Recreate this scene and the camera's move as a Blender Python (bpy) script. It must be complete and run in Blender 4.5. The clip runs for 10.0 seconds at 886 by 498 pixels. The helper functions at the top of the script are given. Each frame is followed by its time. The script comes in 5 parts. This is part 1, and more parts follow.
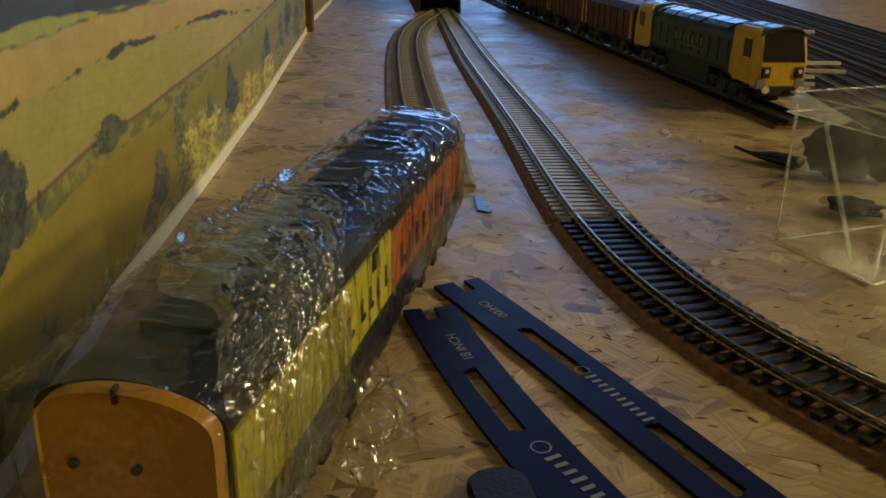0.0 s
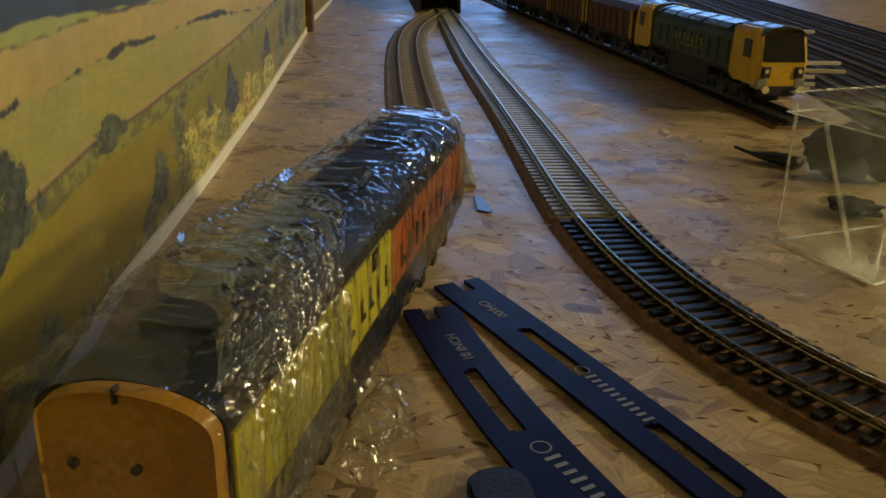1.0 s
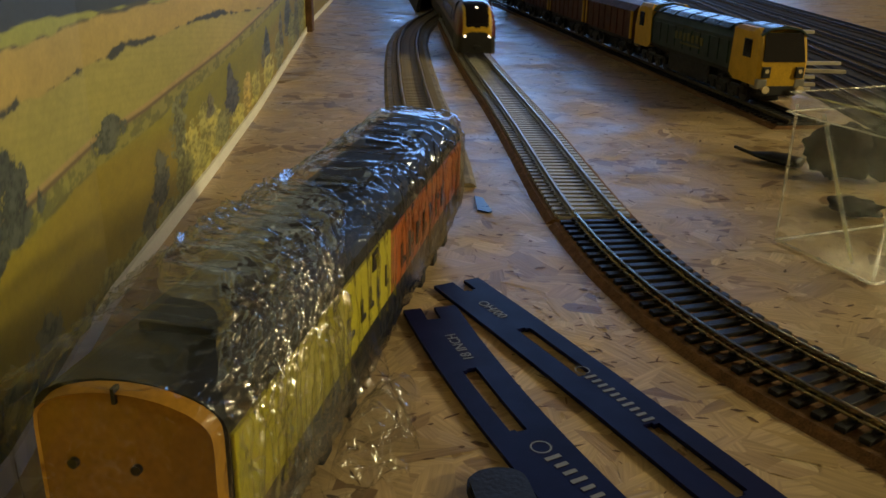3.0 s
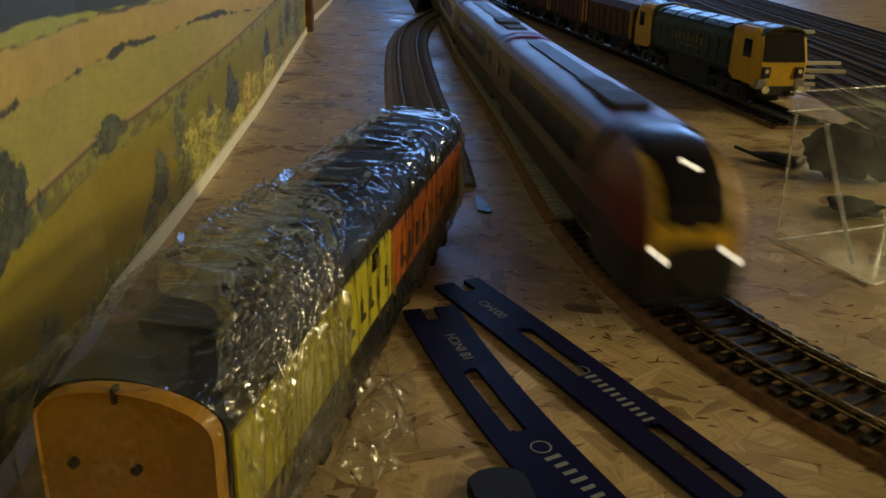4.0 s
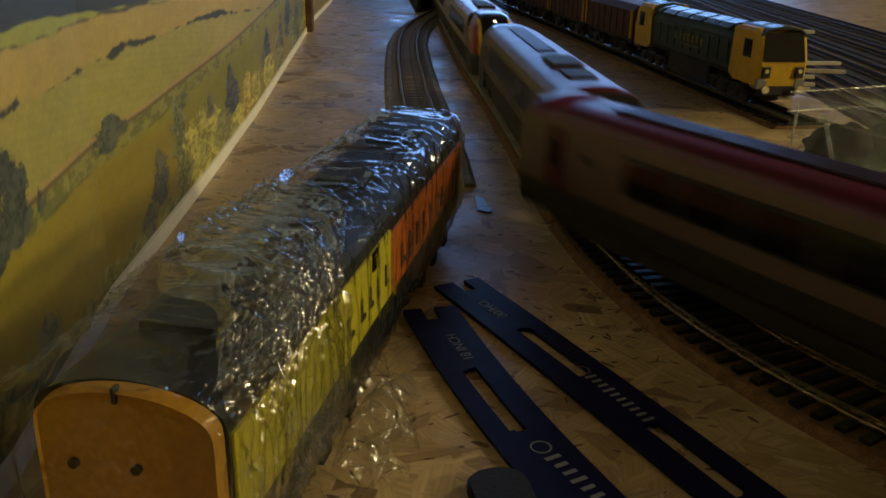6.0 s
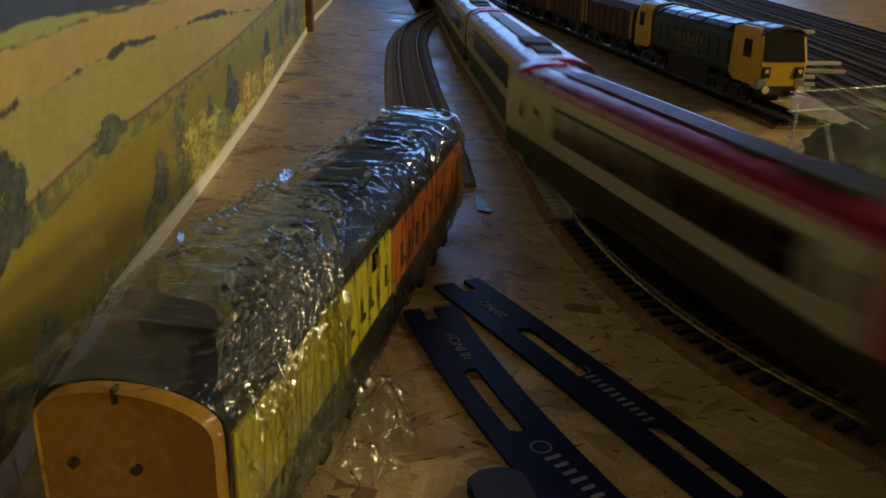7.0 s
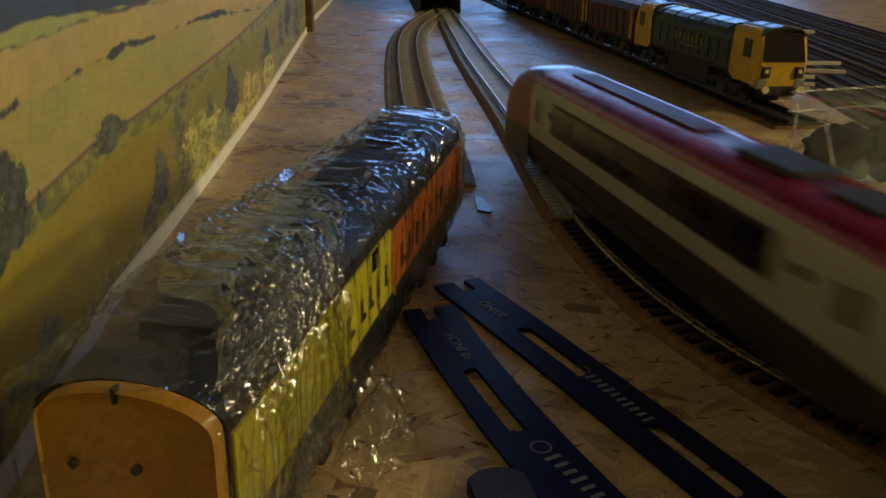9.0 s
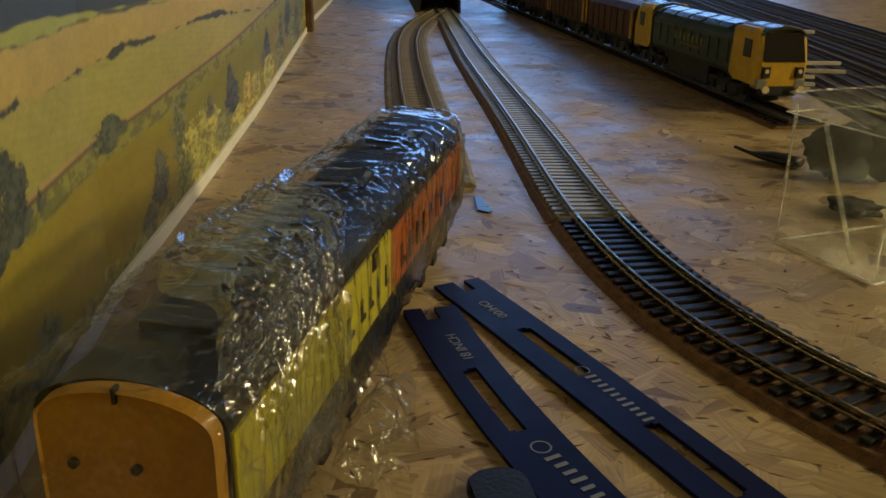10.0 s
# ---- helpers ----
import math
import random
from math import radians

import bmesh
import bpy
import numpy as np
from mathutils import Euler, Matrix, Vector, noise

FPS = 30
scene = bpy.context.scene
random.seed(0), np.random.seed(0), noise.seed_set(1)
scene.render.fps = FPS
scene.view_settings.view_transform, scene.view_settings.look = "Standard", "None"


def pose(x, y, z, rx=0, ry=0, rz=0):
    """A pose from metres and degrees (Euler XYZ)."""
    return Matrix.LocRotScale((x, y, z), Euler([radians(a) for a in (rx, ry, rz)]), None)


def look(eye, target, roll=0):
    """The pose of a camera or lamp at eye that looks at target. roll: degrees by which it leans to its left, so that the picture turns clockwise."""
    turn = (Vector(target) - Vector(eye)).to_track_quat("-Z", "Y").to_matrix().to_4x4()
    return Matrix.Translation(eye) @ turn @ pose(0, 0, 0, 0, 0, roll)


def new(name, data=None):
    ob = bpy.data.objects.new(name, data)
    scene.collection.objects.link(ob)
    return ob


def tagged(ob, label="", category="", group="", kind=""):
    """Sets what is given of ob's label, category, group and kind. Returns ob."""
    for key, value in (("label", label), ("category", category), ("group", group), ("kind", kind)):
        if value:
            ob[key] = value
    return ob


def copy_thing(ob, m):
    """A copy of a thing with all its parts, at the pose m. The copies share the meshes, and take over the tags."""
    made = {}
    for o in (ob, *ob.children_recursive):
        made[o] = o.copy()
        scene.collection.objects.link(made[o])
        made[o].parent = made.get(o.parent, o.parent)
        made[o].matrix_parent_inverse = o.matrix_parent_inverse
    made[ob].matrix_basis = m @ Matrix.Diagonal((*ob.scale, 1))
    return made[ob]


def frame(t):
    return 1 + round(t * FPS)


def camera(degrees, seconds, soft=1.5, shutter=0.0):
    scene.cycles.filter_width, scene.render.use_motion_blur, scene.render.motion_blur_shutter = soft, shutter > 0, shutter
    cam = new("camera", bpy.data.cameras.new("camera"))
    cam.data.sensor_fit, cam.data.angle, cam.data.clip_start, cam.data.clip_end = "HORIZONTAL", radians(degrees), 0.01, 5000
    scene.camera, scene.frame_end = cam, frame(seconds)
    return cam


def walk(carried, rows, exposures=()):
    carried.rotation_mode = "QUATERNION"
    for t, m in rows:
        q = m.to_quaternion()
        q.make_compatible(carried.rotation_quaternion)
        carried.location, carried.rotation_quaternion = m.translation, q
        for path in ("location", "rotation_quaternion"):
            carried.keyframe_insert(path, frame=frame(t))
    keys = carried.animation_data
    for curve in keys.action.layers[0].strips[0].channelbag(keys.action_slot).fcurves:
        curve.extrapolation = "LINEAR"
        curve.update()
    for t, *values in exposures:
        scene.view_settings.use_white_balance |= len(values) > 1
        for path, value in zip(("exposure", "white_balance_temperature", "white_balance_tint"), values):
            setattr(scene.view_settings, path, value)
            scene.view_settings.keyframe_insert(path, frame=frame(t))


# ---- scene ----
cam = camera(55.2, 10.0, soft=1.6, shutter=0.75)
EYE = (0.0, 0.0, 0.1086)
HOLD = look(EYE, (0.0, math.cos(0.35725), 0.1086 - math.sin(0.35725)), 1.158)
walk(cam, [(0.0, HOLD), (10.0, HOLD)], [(0.0, 0.0), (3.0, 0.0), (4.2, -0.1), (9.2, -0.1), (10.0, 0.0)])

# ---- light: dim room, one low warm lamp, a cold window at the far end, an added fill ----
world = bpy.data.worlds.new("dusk")
scene.world = world
world.use_nodes = True
wn = world.node_tree.nodes
sky = wn.new("ShaderNodeTexSky")
sky.sky_type, sky.sun_disc = "NISHITA", False
sky.sun_elevation, sky.sun_rotation = radians(4), radians(200)
wn["Background"].inputs["Strength"].default_value = 0.05
world.node_tree.links.new(sky.outputs[0], wn["Background"].inputs["Color"])


def lamp(name, kind, at, target, watts, colour, size=0.1, size_y=None):
    data = bpy.data.lights.new(name, kind)
    data.energy, data.color = watts, colour
    if kind == "AREA":
        data.shape, data.size, data.size_y = "RECTANGLE", size, size_y or size
    else:
        data.shadow_soft_size = size
    ob = new(name, data)
    ob.matrix_world = look(at, target)
    return ob


lamp("room_lamp", "POINT", (2.3, -0.46, 0.87), (0, 0.3, 0), 94.0, (1.0, 0.85, 0.42), 0.10)
# added soft fill high on the right; no such source is seen
lamp("warm_fill", "AREA", (2.0, 1.0, 1.38), (0.5, 0.8, 0), 22.0, (1.0, 0.88, 0.50), 0.5)
lamp("window_daylight", "AREA", (0.79, 4.88, 0.76), (0.79, 0.6, 0.76), 31.0, (0.22, 0.46, 1.0), 2.26, 1.12)


scene.cycles.transparent_max_bounces = 32


# ---- materials ----
def material(name, colour, rough=0.5, metal=0.0, vary=0.15, scale=60.0, bump=0.15, fine=900.0, spec=0.5, second=None, per_object=0.0):
    """A surface with two scales of variation and fine relief."""
    m = bpy.data.materials.new(name)
    m.use_nodes = True
    n, l = m.node_tree.nodes, m.node_tree.links
    b = n["Principled BSDF"]
    b.inputs["Roughness"].default_value, b.inputs["Metallic"].default_value = rough, metal
    b.inputs["Specular IOR Level"].default_value = spec
    co = n.new("ShaderNodeTexCoord")
    big, small = n.new("ShaderNodeTexNoise"), n.new("ShaderNodeTexNoise")
    big.inputs["Scale"].default_value, small.inputs["Scale"].default_value = scale, fine
    big.inputs["Detail"].default_value, small.inputs["Detail"].default_value = 5, 3
    for t in (big, small):
        l.new(co.outputs["Object"], t.inputs["Vector"])
    add = n.new("ShaderNodeMath")
    add.operation = "ADD"
    l.new(big.outputs["Fac"], add.inputs[0])
    l.new(small.outputs["Fac"], add.inputs[1])
    ramp = n.new("ShaderNodeMapRange")
    ramp.inputs["From Min"].default_value, ramp.inputs["From Max"].default_value = 0.7, 1.3
    l.new(add.outputs[0], ramp.inputs["Value"])
    mix = n.new("ShaderNodeMix")
    mix.data_type = "RGBA"
    other = second or tuple(c * (1 - 2 * vary) for c in colour)
    mix.inputs["A"].default_value = (*[min(1, c * (1 + vary)) for c in colour], 1)
    mix.inputs["B"].default_value = (*other, 1)
    l.new(ramp.outputs["Result"], mix.inputs["Factor"])
    out = mix.outputs["Result"]
    if per_object:
        info, hsv, mr = n.new("ShaderNodeObjectInfo"), n.new("ShaderNodeHueSaturation"), n.new("ShaderNodeMapRange")
        mr.inputs["To Min"].default_value, mr.inputs["To Max"].default_value = 1 - per_object, 1 + per_object
        l.new(info.outputs["Random"], mr.inputs["Value"])
        l.new(mr.outputs["Result"], hsv.inputs["Value"])
        l.new(out, hsv.inputs["Color"])
        out = hsv.outputs["Color"]
    l.new(out, b.inputs["Base Color"])
    mr2 = n.new("ShaderNodeMapRange")
    mr2.inputs["To Min"].default_value, mr2.inputs["To Max"].default_value = max(0.03, rough - 0.12), min(1, rough + 0.12)
    l.new(big.outputs["Fac"], mr2.inputs["Value"])
    l.new(mr2.outputs["Result"], b.inputs["Roughness"])
    bp = n.new("ShaderNodeBump")
    bp.inputs["Strength"].default_value, bp.inputs["Distance"].default_value = bump, 0.0006
    l.new(small.outputs["Fac"], bp.inputs["Height"])
    l.new(bp.outputs["Normal"], b.inputs["Normal"])
    return m


def glow(name, colour, strength):
    m = bpy.data.materials.new(name)
    m.use_nodes = True
    b = m.node_tree.nodes["Principled BSDF"]
    b.inputs["Base Color"].default_value = (*colour, 1)
    b.inputs["Emission Color"].default_value = (*colour, 1)
    b.inputs["Emission Strength"].default_value = strength
    return m


def flake_material():
    """Pressed wood strands: colour by strand, grain along each strand."""
    m = bpy.data.materials.new("wood_strands")
    m.use_nodes = True
    n, l = m.node_tree.nodes, m.node_tree.links
    b = n["Principled BSDF"]
    geo, uv = n.new("ShaderNodeNewGeometry"), n.new("ShaderNodeUVMap")
    ramp = n.new("ShaderNodeValToRGB")
    e = ramp.color_ramp.elements
    e[0].position, e[0].color = 0.0, (0.22, 0.135, 0.07, 1)
    e[1].position, e[1].color = 1.0, (0.66, 0.51, 0.30, 1)
    for p, c in ((0.04, (0.27, 0.17, 0.09, 1)), (0.12, (0.43, 0.30, 0.15, 1)), (0.6, (0.56, 0.405, 0.21, 1)), (0.8, (0.46, 0.32, 0.18, 1))):
        e.new(p).color = c
    l.new(geo.outputs["Random Per Island"], ramp.inputs["Fac"])
    mp = n.new("ShaderNodeMapping")
    mp.inputs["Scale"].default_value = (70, 1100, 1)
    l.new(uv.outputs["UV"], mp.inputs["Vector"])
    wv = n.new("ShaderNodeTexNoise")
    wv.inputs["Scale"].default_value, wv.inputs["Detail"].default_value = 1.0, 4
    l.new(mp.outputs["Vector"], wv.inputs["Vector"])
    g = n.new("ShaderNodeMapRange")
    g.inputs["From Min"].default_value, g.inputs["From Max"].default_value = 0.3, 0.7
    g.inputs["To Min"].default_value, g.inputs["To Max"].default_value = 0.74, 1.16
    l.new(wv.outputs["Fac"], g.inputs["Value"])
    co, st = n.new("ShaderNodeTexCoord"), n.new("ShaderNodeTexNoise")
    st.inputs["Scale"].default_value, st.inputs["Detail"].default_value = 26, 7
    l.new(co.outputs["Object"], st.inputs["Vector"])
    s2 = n.new("ShaderNodeMapRange")
    s2.inputs["From Min"].default_value, s2.inputs["From Max"].default_value = 0.3, 0.7
    s2.inputs["To Min"].default_value, s2.inputs["To Max"].default_value = 0.75, 1.15
    l.new(st.outputs["Fac"], s2.inputs["Value"])
    mul = n.new("ShaderNodeMath")
    mul.operation = "MULTIPLY"
    l.new(g.outputs["Result"], mul.inputs[0])
    l.new(s2.outputs["Result"], mul.inputs[1])
    hsv = n.new("ShaderNodeHueSaturation")
    l.new(ramp.outputs["Color"], hsv.inputs["Color"])
    l.new(mul.outputs[0], hsv.inputs["Value"])
    l.new(hsv.outputs["Color"], b.inputs["Base Color"])
    rr = n.new("ShaderNodeMapRange")
    rr.inputs["From Min"].default_value, rr.inputs["From Max"].default_value = 0.3, 0.7
    rr.inputs["To Min"].default_value, rr.inputs["To Max"].default_value = 0.27, 0.58
    l.new(st.outputs["Fac"], rr.inputs["Value"])
    l.new(rr.outputs["Result"], b.inputs["Roughness"])
    bp = n.new("ShaderNodeBump")
    bp.inputs["Strength"].default_value, bp.inputs["Distance"].default_value = 0.35, 0.0004
    l.new(wv.outputs["Fac"], bp.inputs["Height"])
    l.new(bp.outputs["Normal"], b.inputs["Normal"])
    return m


def print_material():
    """The printed landscape: colours kept on the sheet, with paper grain."""
    m = bpy.data.materials.new("printed_landscape")
    m.use_nodes = True
    n, l = m.node_tree.nodes, m.node_tree.links
    b = n["Principled BSDF"]
    at = n.new("ShaderNodeVertexColor")
    at.layer_name = "print"
    co, t = n.new("ShaderNodeTexCoord"), n.new("ShaderNodeTexNoise")
    t.inputs["Scale"].default_value, t.inputs["Detail"].default_value = 700, 4
    l.new(co.outputs["Object"], t.inputs["Vector"])
    mr, hsv = n.new("ShaderNodeMapRange"), n.new("ShaderNodeHueSaturation")
    mr.inputs["To Min"].default_value, mr.inputs["To Max"].default_value = 0.93, 1.07
    l.new(t.outputs["Fac"], mr.inputs["Value"])
    hsv.inputs["Saturation"].default_value = 1.14
    l.new(mr.outputs["Result"], hsv.inputs["Value"])
    l.new(at.outputs["Color"], hsv.inputs["Color"])
    l.new(hsv.outputs["Color"], b.inputs["Base Color"])
    b.inputs["Roughness"].default_value = 0.55
    return m


def film_material(haze_most=0.01, lines=0.26, relief=0.0016, shine=0.035):
    """Thin clear wrapping film: see-through, glossy where it creases."""
    m = bpy.data.materials.new("clear_film" if haze_most < 0.1 else "bunched_film")
    m.use_nodes = True
    n, l = m.node_tree.nodes, m.node_tree.links
    n.remove(n["Principled BSDF"])
    out = n["Material Output"]
    clear, gloss, haze = n.new("ShaderNodeBsdfTransparent"), n.new("ShaderNodeBsdfGlossy"), n.new("ShaderNodeBsdfDiffuse")
    clear.inputs["Color"].default_value = (0.965, 0.965, 0.96, 1)
    gloss.inputs["Roughness"].default_value = 0.11
    haze.inputs["Color"].default_value = (0.62, 0.62, 0.6, 1)
    lw = n.new("ShaderNodeLayerWeight")
    lw.inputs["Blend"].default_value = 0.5
    co, cr = n.new("ShaderNodeTexCoord"), n.new("ShaderNodeTexNoise")
    mp = n.new("ShaderNodeMapping")
    mp.inputs["Scale"].default_value, mp.inputs["Rotation"].default_value = (70, 210, 130), (0.3, 0.15, 0.7)
    cr.inputs["Scale"].default_value, cr.inputs["Detail"].default_value, cr.inputs["Distortion"].default_value = 1.0, 4, 1.2
    l.new(co.outputs["Object"], mp.inputs["Vector"])
    l.new(mp.outputs["Vector"], cr.inputs["Vector"])
    # long thin creases: narrow valleys along the level lines of two stretched noises
    ridges = []
    for size, turn, seed in (((38, 150, 120), (0.2, 0.1, 0.55), 2.0), ((120, 46, 150), (-0.2, 0.3, -0.35), 7.5)):
        mp2, ns, off, ab = n.new("ShaderNodeMapping"), n.new("ShaderNodeTexNoise"), n.new("ShaderNodeMath"), n.new("ShaderNodeMath")
        mp2.inputs["Scale"].default_value, mp2.inputs["Rotation"].default_value, mp2.inputs["Location"].default_value = size, turn, (seed, seed, seed)
        ns.inputs["Scale"].default_value, ns.inputs["Detail"].default_value, ns.inputs["Distortion"].default_value = 1.0, 2, 0.6
        l.new(co.outputs["Object"], mp2.inputs["Vector"])
        l.new(mp2.outputs["Vector"], ns.inputs["Vector"])
        off.operation, off.inputs[1].default_value = "SUBTRACT", 0.5
        ab.operation = "ABSOLUTE"
        l.new(ns.outputs["Fac"], off.inputs[0])
        l.new(off.outputs[0], ab.inputs[0])
        ridges.append(ab)
    crease, both = n.new("ShaderNodeMath"), n.new("ShaderNodeMath")
    crease.operation = "MINIMUM"
    l.new(ridges[0].outputs[0], crease.inputs[0])
    l.new(ridges[1].outputs[0], crease.inputs[1])
    both.operation, both.inputs[1].default_value = "MULTIPLY_ADD", 3.0
    l.new(crease.outputs[0], both.inputs[0])
    l.new(cr.outputs["Fac"], both.inputs[2])
    bp = n.new("ShaderNodeBump")
    bp.inputs["Strength"].default_value, bp.inputs["Distance"].default_value = 0.9, relief
    l.new(both.outputs[0], bp.inputs["Height"])
    l.new(bp.outputs["Normal"], gloss.inputs["Normal"])
    l.new(bp.outputs["Normal"], lw.inputs["Normal"])
    amount = n.new("ShaderNodeMath")
    amount.operation, amount.use_clamp = "MULTIPLY_ADD", True
    amount.inputs[1].default_value, amount.inputs[2].default_value = 0.45, shine
    power = n.new("ShaderNodeMath")
    power.operation, power.inputs[1].default_value = "POWER", 4.0
    l.new(lw.outputs["Facing"], power.inputs[0])
    l.new(power.outputs[0], amount.inputs[0])
    # sharp folds, where several layers lie together, shine more
    near = n.new("ShaderNodeMapRange")
    near.inputs["From Min"].default_value, near.inputs["From Max"].default_value = 0.0, 0.012
    near.inputs["To Min"].default_value, near.inputs["To Max"].default_value = lines, 0.0
    l.new(crease.outputs[0], near.inputs["Value"])
    total = n.new("ShaderNodeMath")
    total.operation, total.use_clamp = "ADD", True
    l.new(amount.outputs[0], total.inputs[0])
    l.new(near.outputs["Result"], total.inputs[1])
    mix1, mix2 = n.new("ShaderNodeMixShader"), n.new("ShaderNodeMixShader")
    patch, pr = n.new("ShaderNodeTexNoise"), n.new("ShaderNodeMapRange")
    patch.inputs["Scale"].default_value, patch.inputs["Detail"].default_value = 42, 6
    l.new(co.outputs["Object"], patch.inputs["Vector"])
    pr.inputs["From Min"].default_value, pr.inputs["From Max"].default_value = 0.42, 0.72
    pr.inputs["To Min"].default_value, pr.inputs["To Max"].default_value = 0.0, haze_most
    l.new(patch.outputs["Fac"], pr.inputs["Value"])
    l.new(pr.outputs["Result"], mix1.inputs["Fac"])
    l.new(clear.outputs[0], mix1.inputs[1])
    l.new(haze.outputs[0], mix1.inputs[2])
    l.new(total.outputs[0], mix2.inputs["Fac"])
    l.new(mix1.outputs[0], mix2.inputs[1])
    l.new(gloss.outputs[0], mix2.inputs[2])
    l.new(mix2.outputs[0], out.inputs["Surface"])
    return m


def acrylic_material(name, sheen, dust_glint):
    """Clear thin plastic: see-through with a sharp sheen."""
    m = bpy.data.materials.new(name)
    m.use_nodes = True
    n, l = m.node_tree.nodes, m.node_tree.links
    n.remove(n["Principled BSDF"])
    clear, gloss, haze = n.new("ShaderNodeBsdfTransparent"), n.new("ShaderNodeBsdfGlossy"), n.new("ShaderNodeBsdfDiffuse")
    clear.inputs["Color"].default_value = (0.985, 0.99, 0.985, 1)
    gloss.inputs["Roughness"].default_value = 0.06
    haze.inputs["Color"].default_value = (0.7, 0.7, 0.66, 1)
    fr, co, sc = n.new("ShaderNodeLayerWeight"), n.new("ShaderNodeTexCoord"), n.new("ShaderNodeTexNoise")
    fp = n.new("ShaderNodeMath")
    fp.operation, fp.inputs[1].default_value = "POWER", 4.0
    l.new(fr.outputs["Facing"], fp.inputs[0])
    fa = n.new("ShaderNodeMath")
    fa.operation, fa.inputs[1].default_value, fa.inputs[2].default_value = "MULTIPLY_ADD", 0.16, sheen
    l.new(fp.outputs[0], fa.inputs[0])
    sc.inputs["Scale"].default_value, sc.inputs["Detail"].default_value = 350, 5
    l.new(co.outputs["Object"], sc.inputs["Vector"])
    # whitish haze: slight dust on panes, painted highlight on edge bars
    dust_glint_map = n.new("ShaderNodeMapRange")
    dust_glint_map.inputs["From Min"].default_value, dust_glint_map.inputs["From Max"].default_value = 0.35, 0.8
    dust_glint_map.inputs["To Min"].default_value, dust_glint_map.inputs["To Max"].default_value = 0.0, dust_glint
    l.new(sc.outputs["Fac"], dust_glint_map.inputs["Value"])
    mix1, mix2 = n.new("ShaderNodeMixShader"), n.new("ShaderNodeMixShader")
    l.new(dust_glint_map.outputs["Result"], mix1.inputs["Fac"])
    l.new(clear.outputs[0], mix1.inputs[1])
    l.new(haze.outputs[0], mix1.inputs[2])
    l.new(fa.outputs[0], mix2.inputs["Fac"])
    l.new(mix1.outputs[0], mix2.inputs[1])
    l.new(gloss.outputs[0], mix2.inputs[2])
    l.new(mix2.outputs[0], n["Material Output"].inputs["Surface"])
    return m


M_STRAND = flake_material()
M_BOARD = material("board_core", (0.38, 0.25, 0.14), 0.5, vary=0.25, scale=25, second=(0.26, 0.15, 0.08))
M_PRINT = print_material()
M_WHITE = material("white_card", (0.86, 0.83, 0.76), 0.6, vary=0.06, scale=40)
M_TIMBER = material("dark_timber", (0.12, 0.06, 0.03), 0.6, vary=0.3, scale=80)
M_CORK = material("cork_underlay", (0.20, 0.10, 0.04), 0.85, vary=0.25, scale=300, bump=0.6, fine=1800)
M_SLEEPER = material("black_sleeper_plastic", (0.010, 0.010, 0.013), 0.45, spec=0.35, vary=0.2, scale=500, bump=0.3, fine=2500, per_object=0.25)
M_GREYSLEEPER = material("grey_painted_sleeper", (0.43, 0.42, 0.37), 0.42, vary=0.15, scale=300, bump=0.3, fine=2500, per_object=0.12)
M_GREYBED = material("grey_painted_web", (0.27, 0.255, 0.215), 0.42, vary=0.2, scale=200, bump=0.3)
M_RAIL = material("nickel_silver_rail", (0.62, 0.55, 0.42), 0.2, 1.0, vary=0.12, scale=200, bump=0.05)
M_GREYRAIL = material("grey_painted_rail", (0.33, 0.32, 0.29), 0.34, 0.4, vary=0.15, scale=200)
M_OLDBED = material("tan_sprayed_web", (0.30, 0.25, 0.175), 0.7, spec=0.25, vary=0.25, scale=150)
M_BLUE = material("blue_anodised_metal", (0.005, 0.005, 0.048), 0.5, 0.1, spec=0.18, vary=0.12, scale=90, bump=0.06, fine=3000)
M_INK = material("white_ink", (0.21, 0.22, 0.27), 0.5, vary=0.05)
M_BLACK = material("black_plastic", (0.014, 0.014, 0.016), 0.45, vary=0.2, scale=300, bump=0.2)
M_TUNNEL = material("black_blue_card", (0.012, 0.014, 0.022), 0.7, vary=0.2, scale=80)
M_GLASS = material("dark_glazing", (0.006, 0.006, 0.008), 0.12, vary=0.1, scale=100, bump=0.02)
M_YELLOW = material("warning_yellow_paint", (0.62, 0.37, 0.02), 0.42, vary=0.1, scale=120, bump=0.08)
M_OCHRE = material("ochre_yellow_end_paint", (0.40, 0.20, 0.02), 0.45, vary=0.12, scale=70, bump=0.1)
M_LEMON = material("lemon_yellow_paint", (0.56, 0.50, 0.035), 0.42, vary=0.1, scale=90, bump=0.08)
M_ORANGE = material("orange_paint", (0.52, 0.13, 0.02), 0.42, vary=0.12, scale=90, bump=0.08)
M_ROOFDARK = material("dark_grey_roof_paint", (0.014, 0.016, 0.017), 0.5, vary=0.2, scale=120)
M_GREEN = material("dark_green_paint", (0.010, 0.034, 0.026), 0.4, vary=0.15, scale=120)
# blue base colour stands for the window mirrored in the roof
M_ROOFGREY = material("satin_roof_paint_window_blue", (0.06, 0.10, 0.155), 0.2, 0.0, spec=0.9, vary=0.1, scale=150)
M_WAGON = material("rust_brown_wagon_paint", (0.10, 0.035, 0.02), 0.6, vary=0.3, scale=90)
M_SILVER = material("silver_grey_body_paint", (0.36, 0.335, 0.30), 0.4, 0.1, vary=0.06, scale=80, bump=0.05)
M_RED = material("crimson_body_paint", (0.24, 0.008, 0.022), 0.26, vary=0.08, scale=90, bump=0.05)
M_NOSERED = material("red_nose_paint", (0.15, 0.004, 0.012), 0.36, vary=0.08, scale=90, bump=0.05)
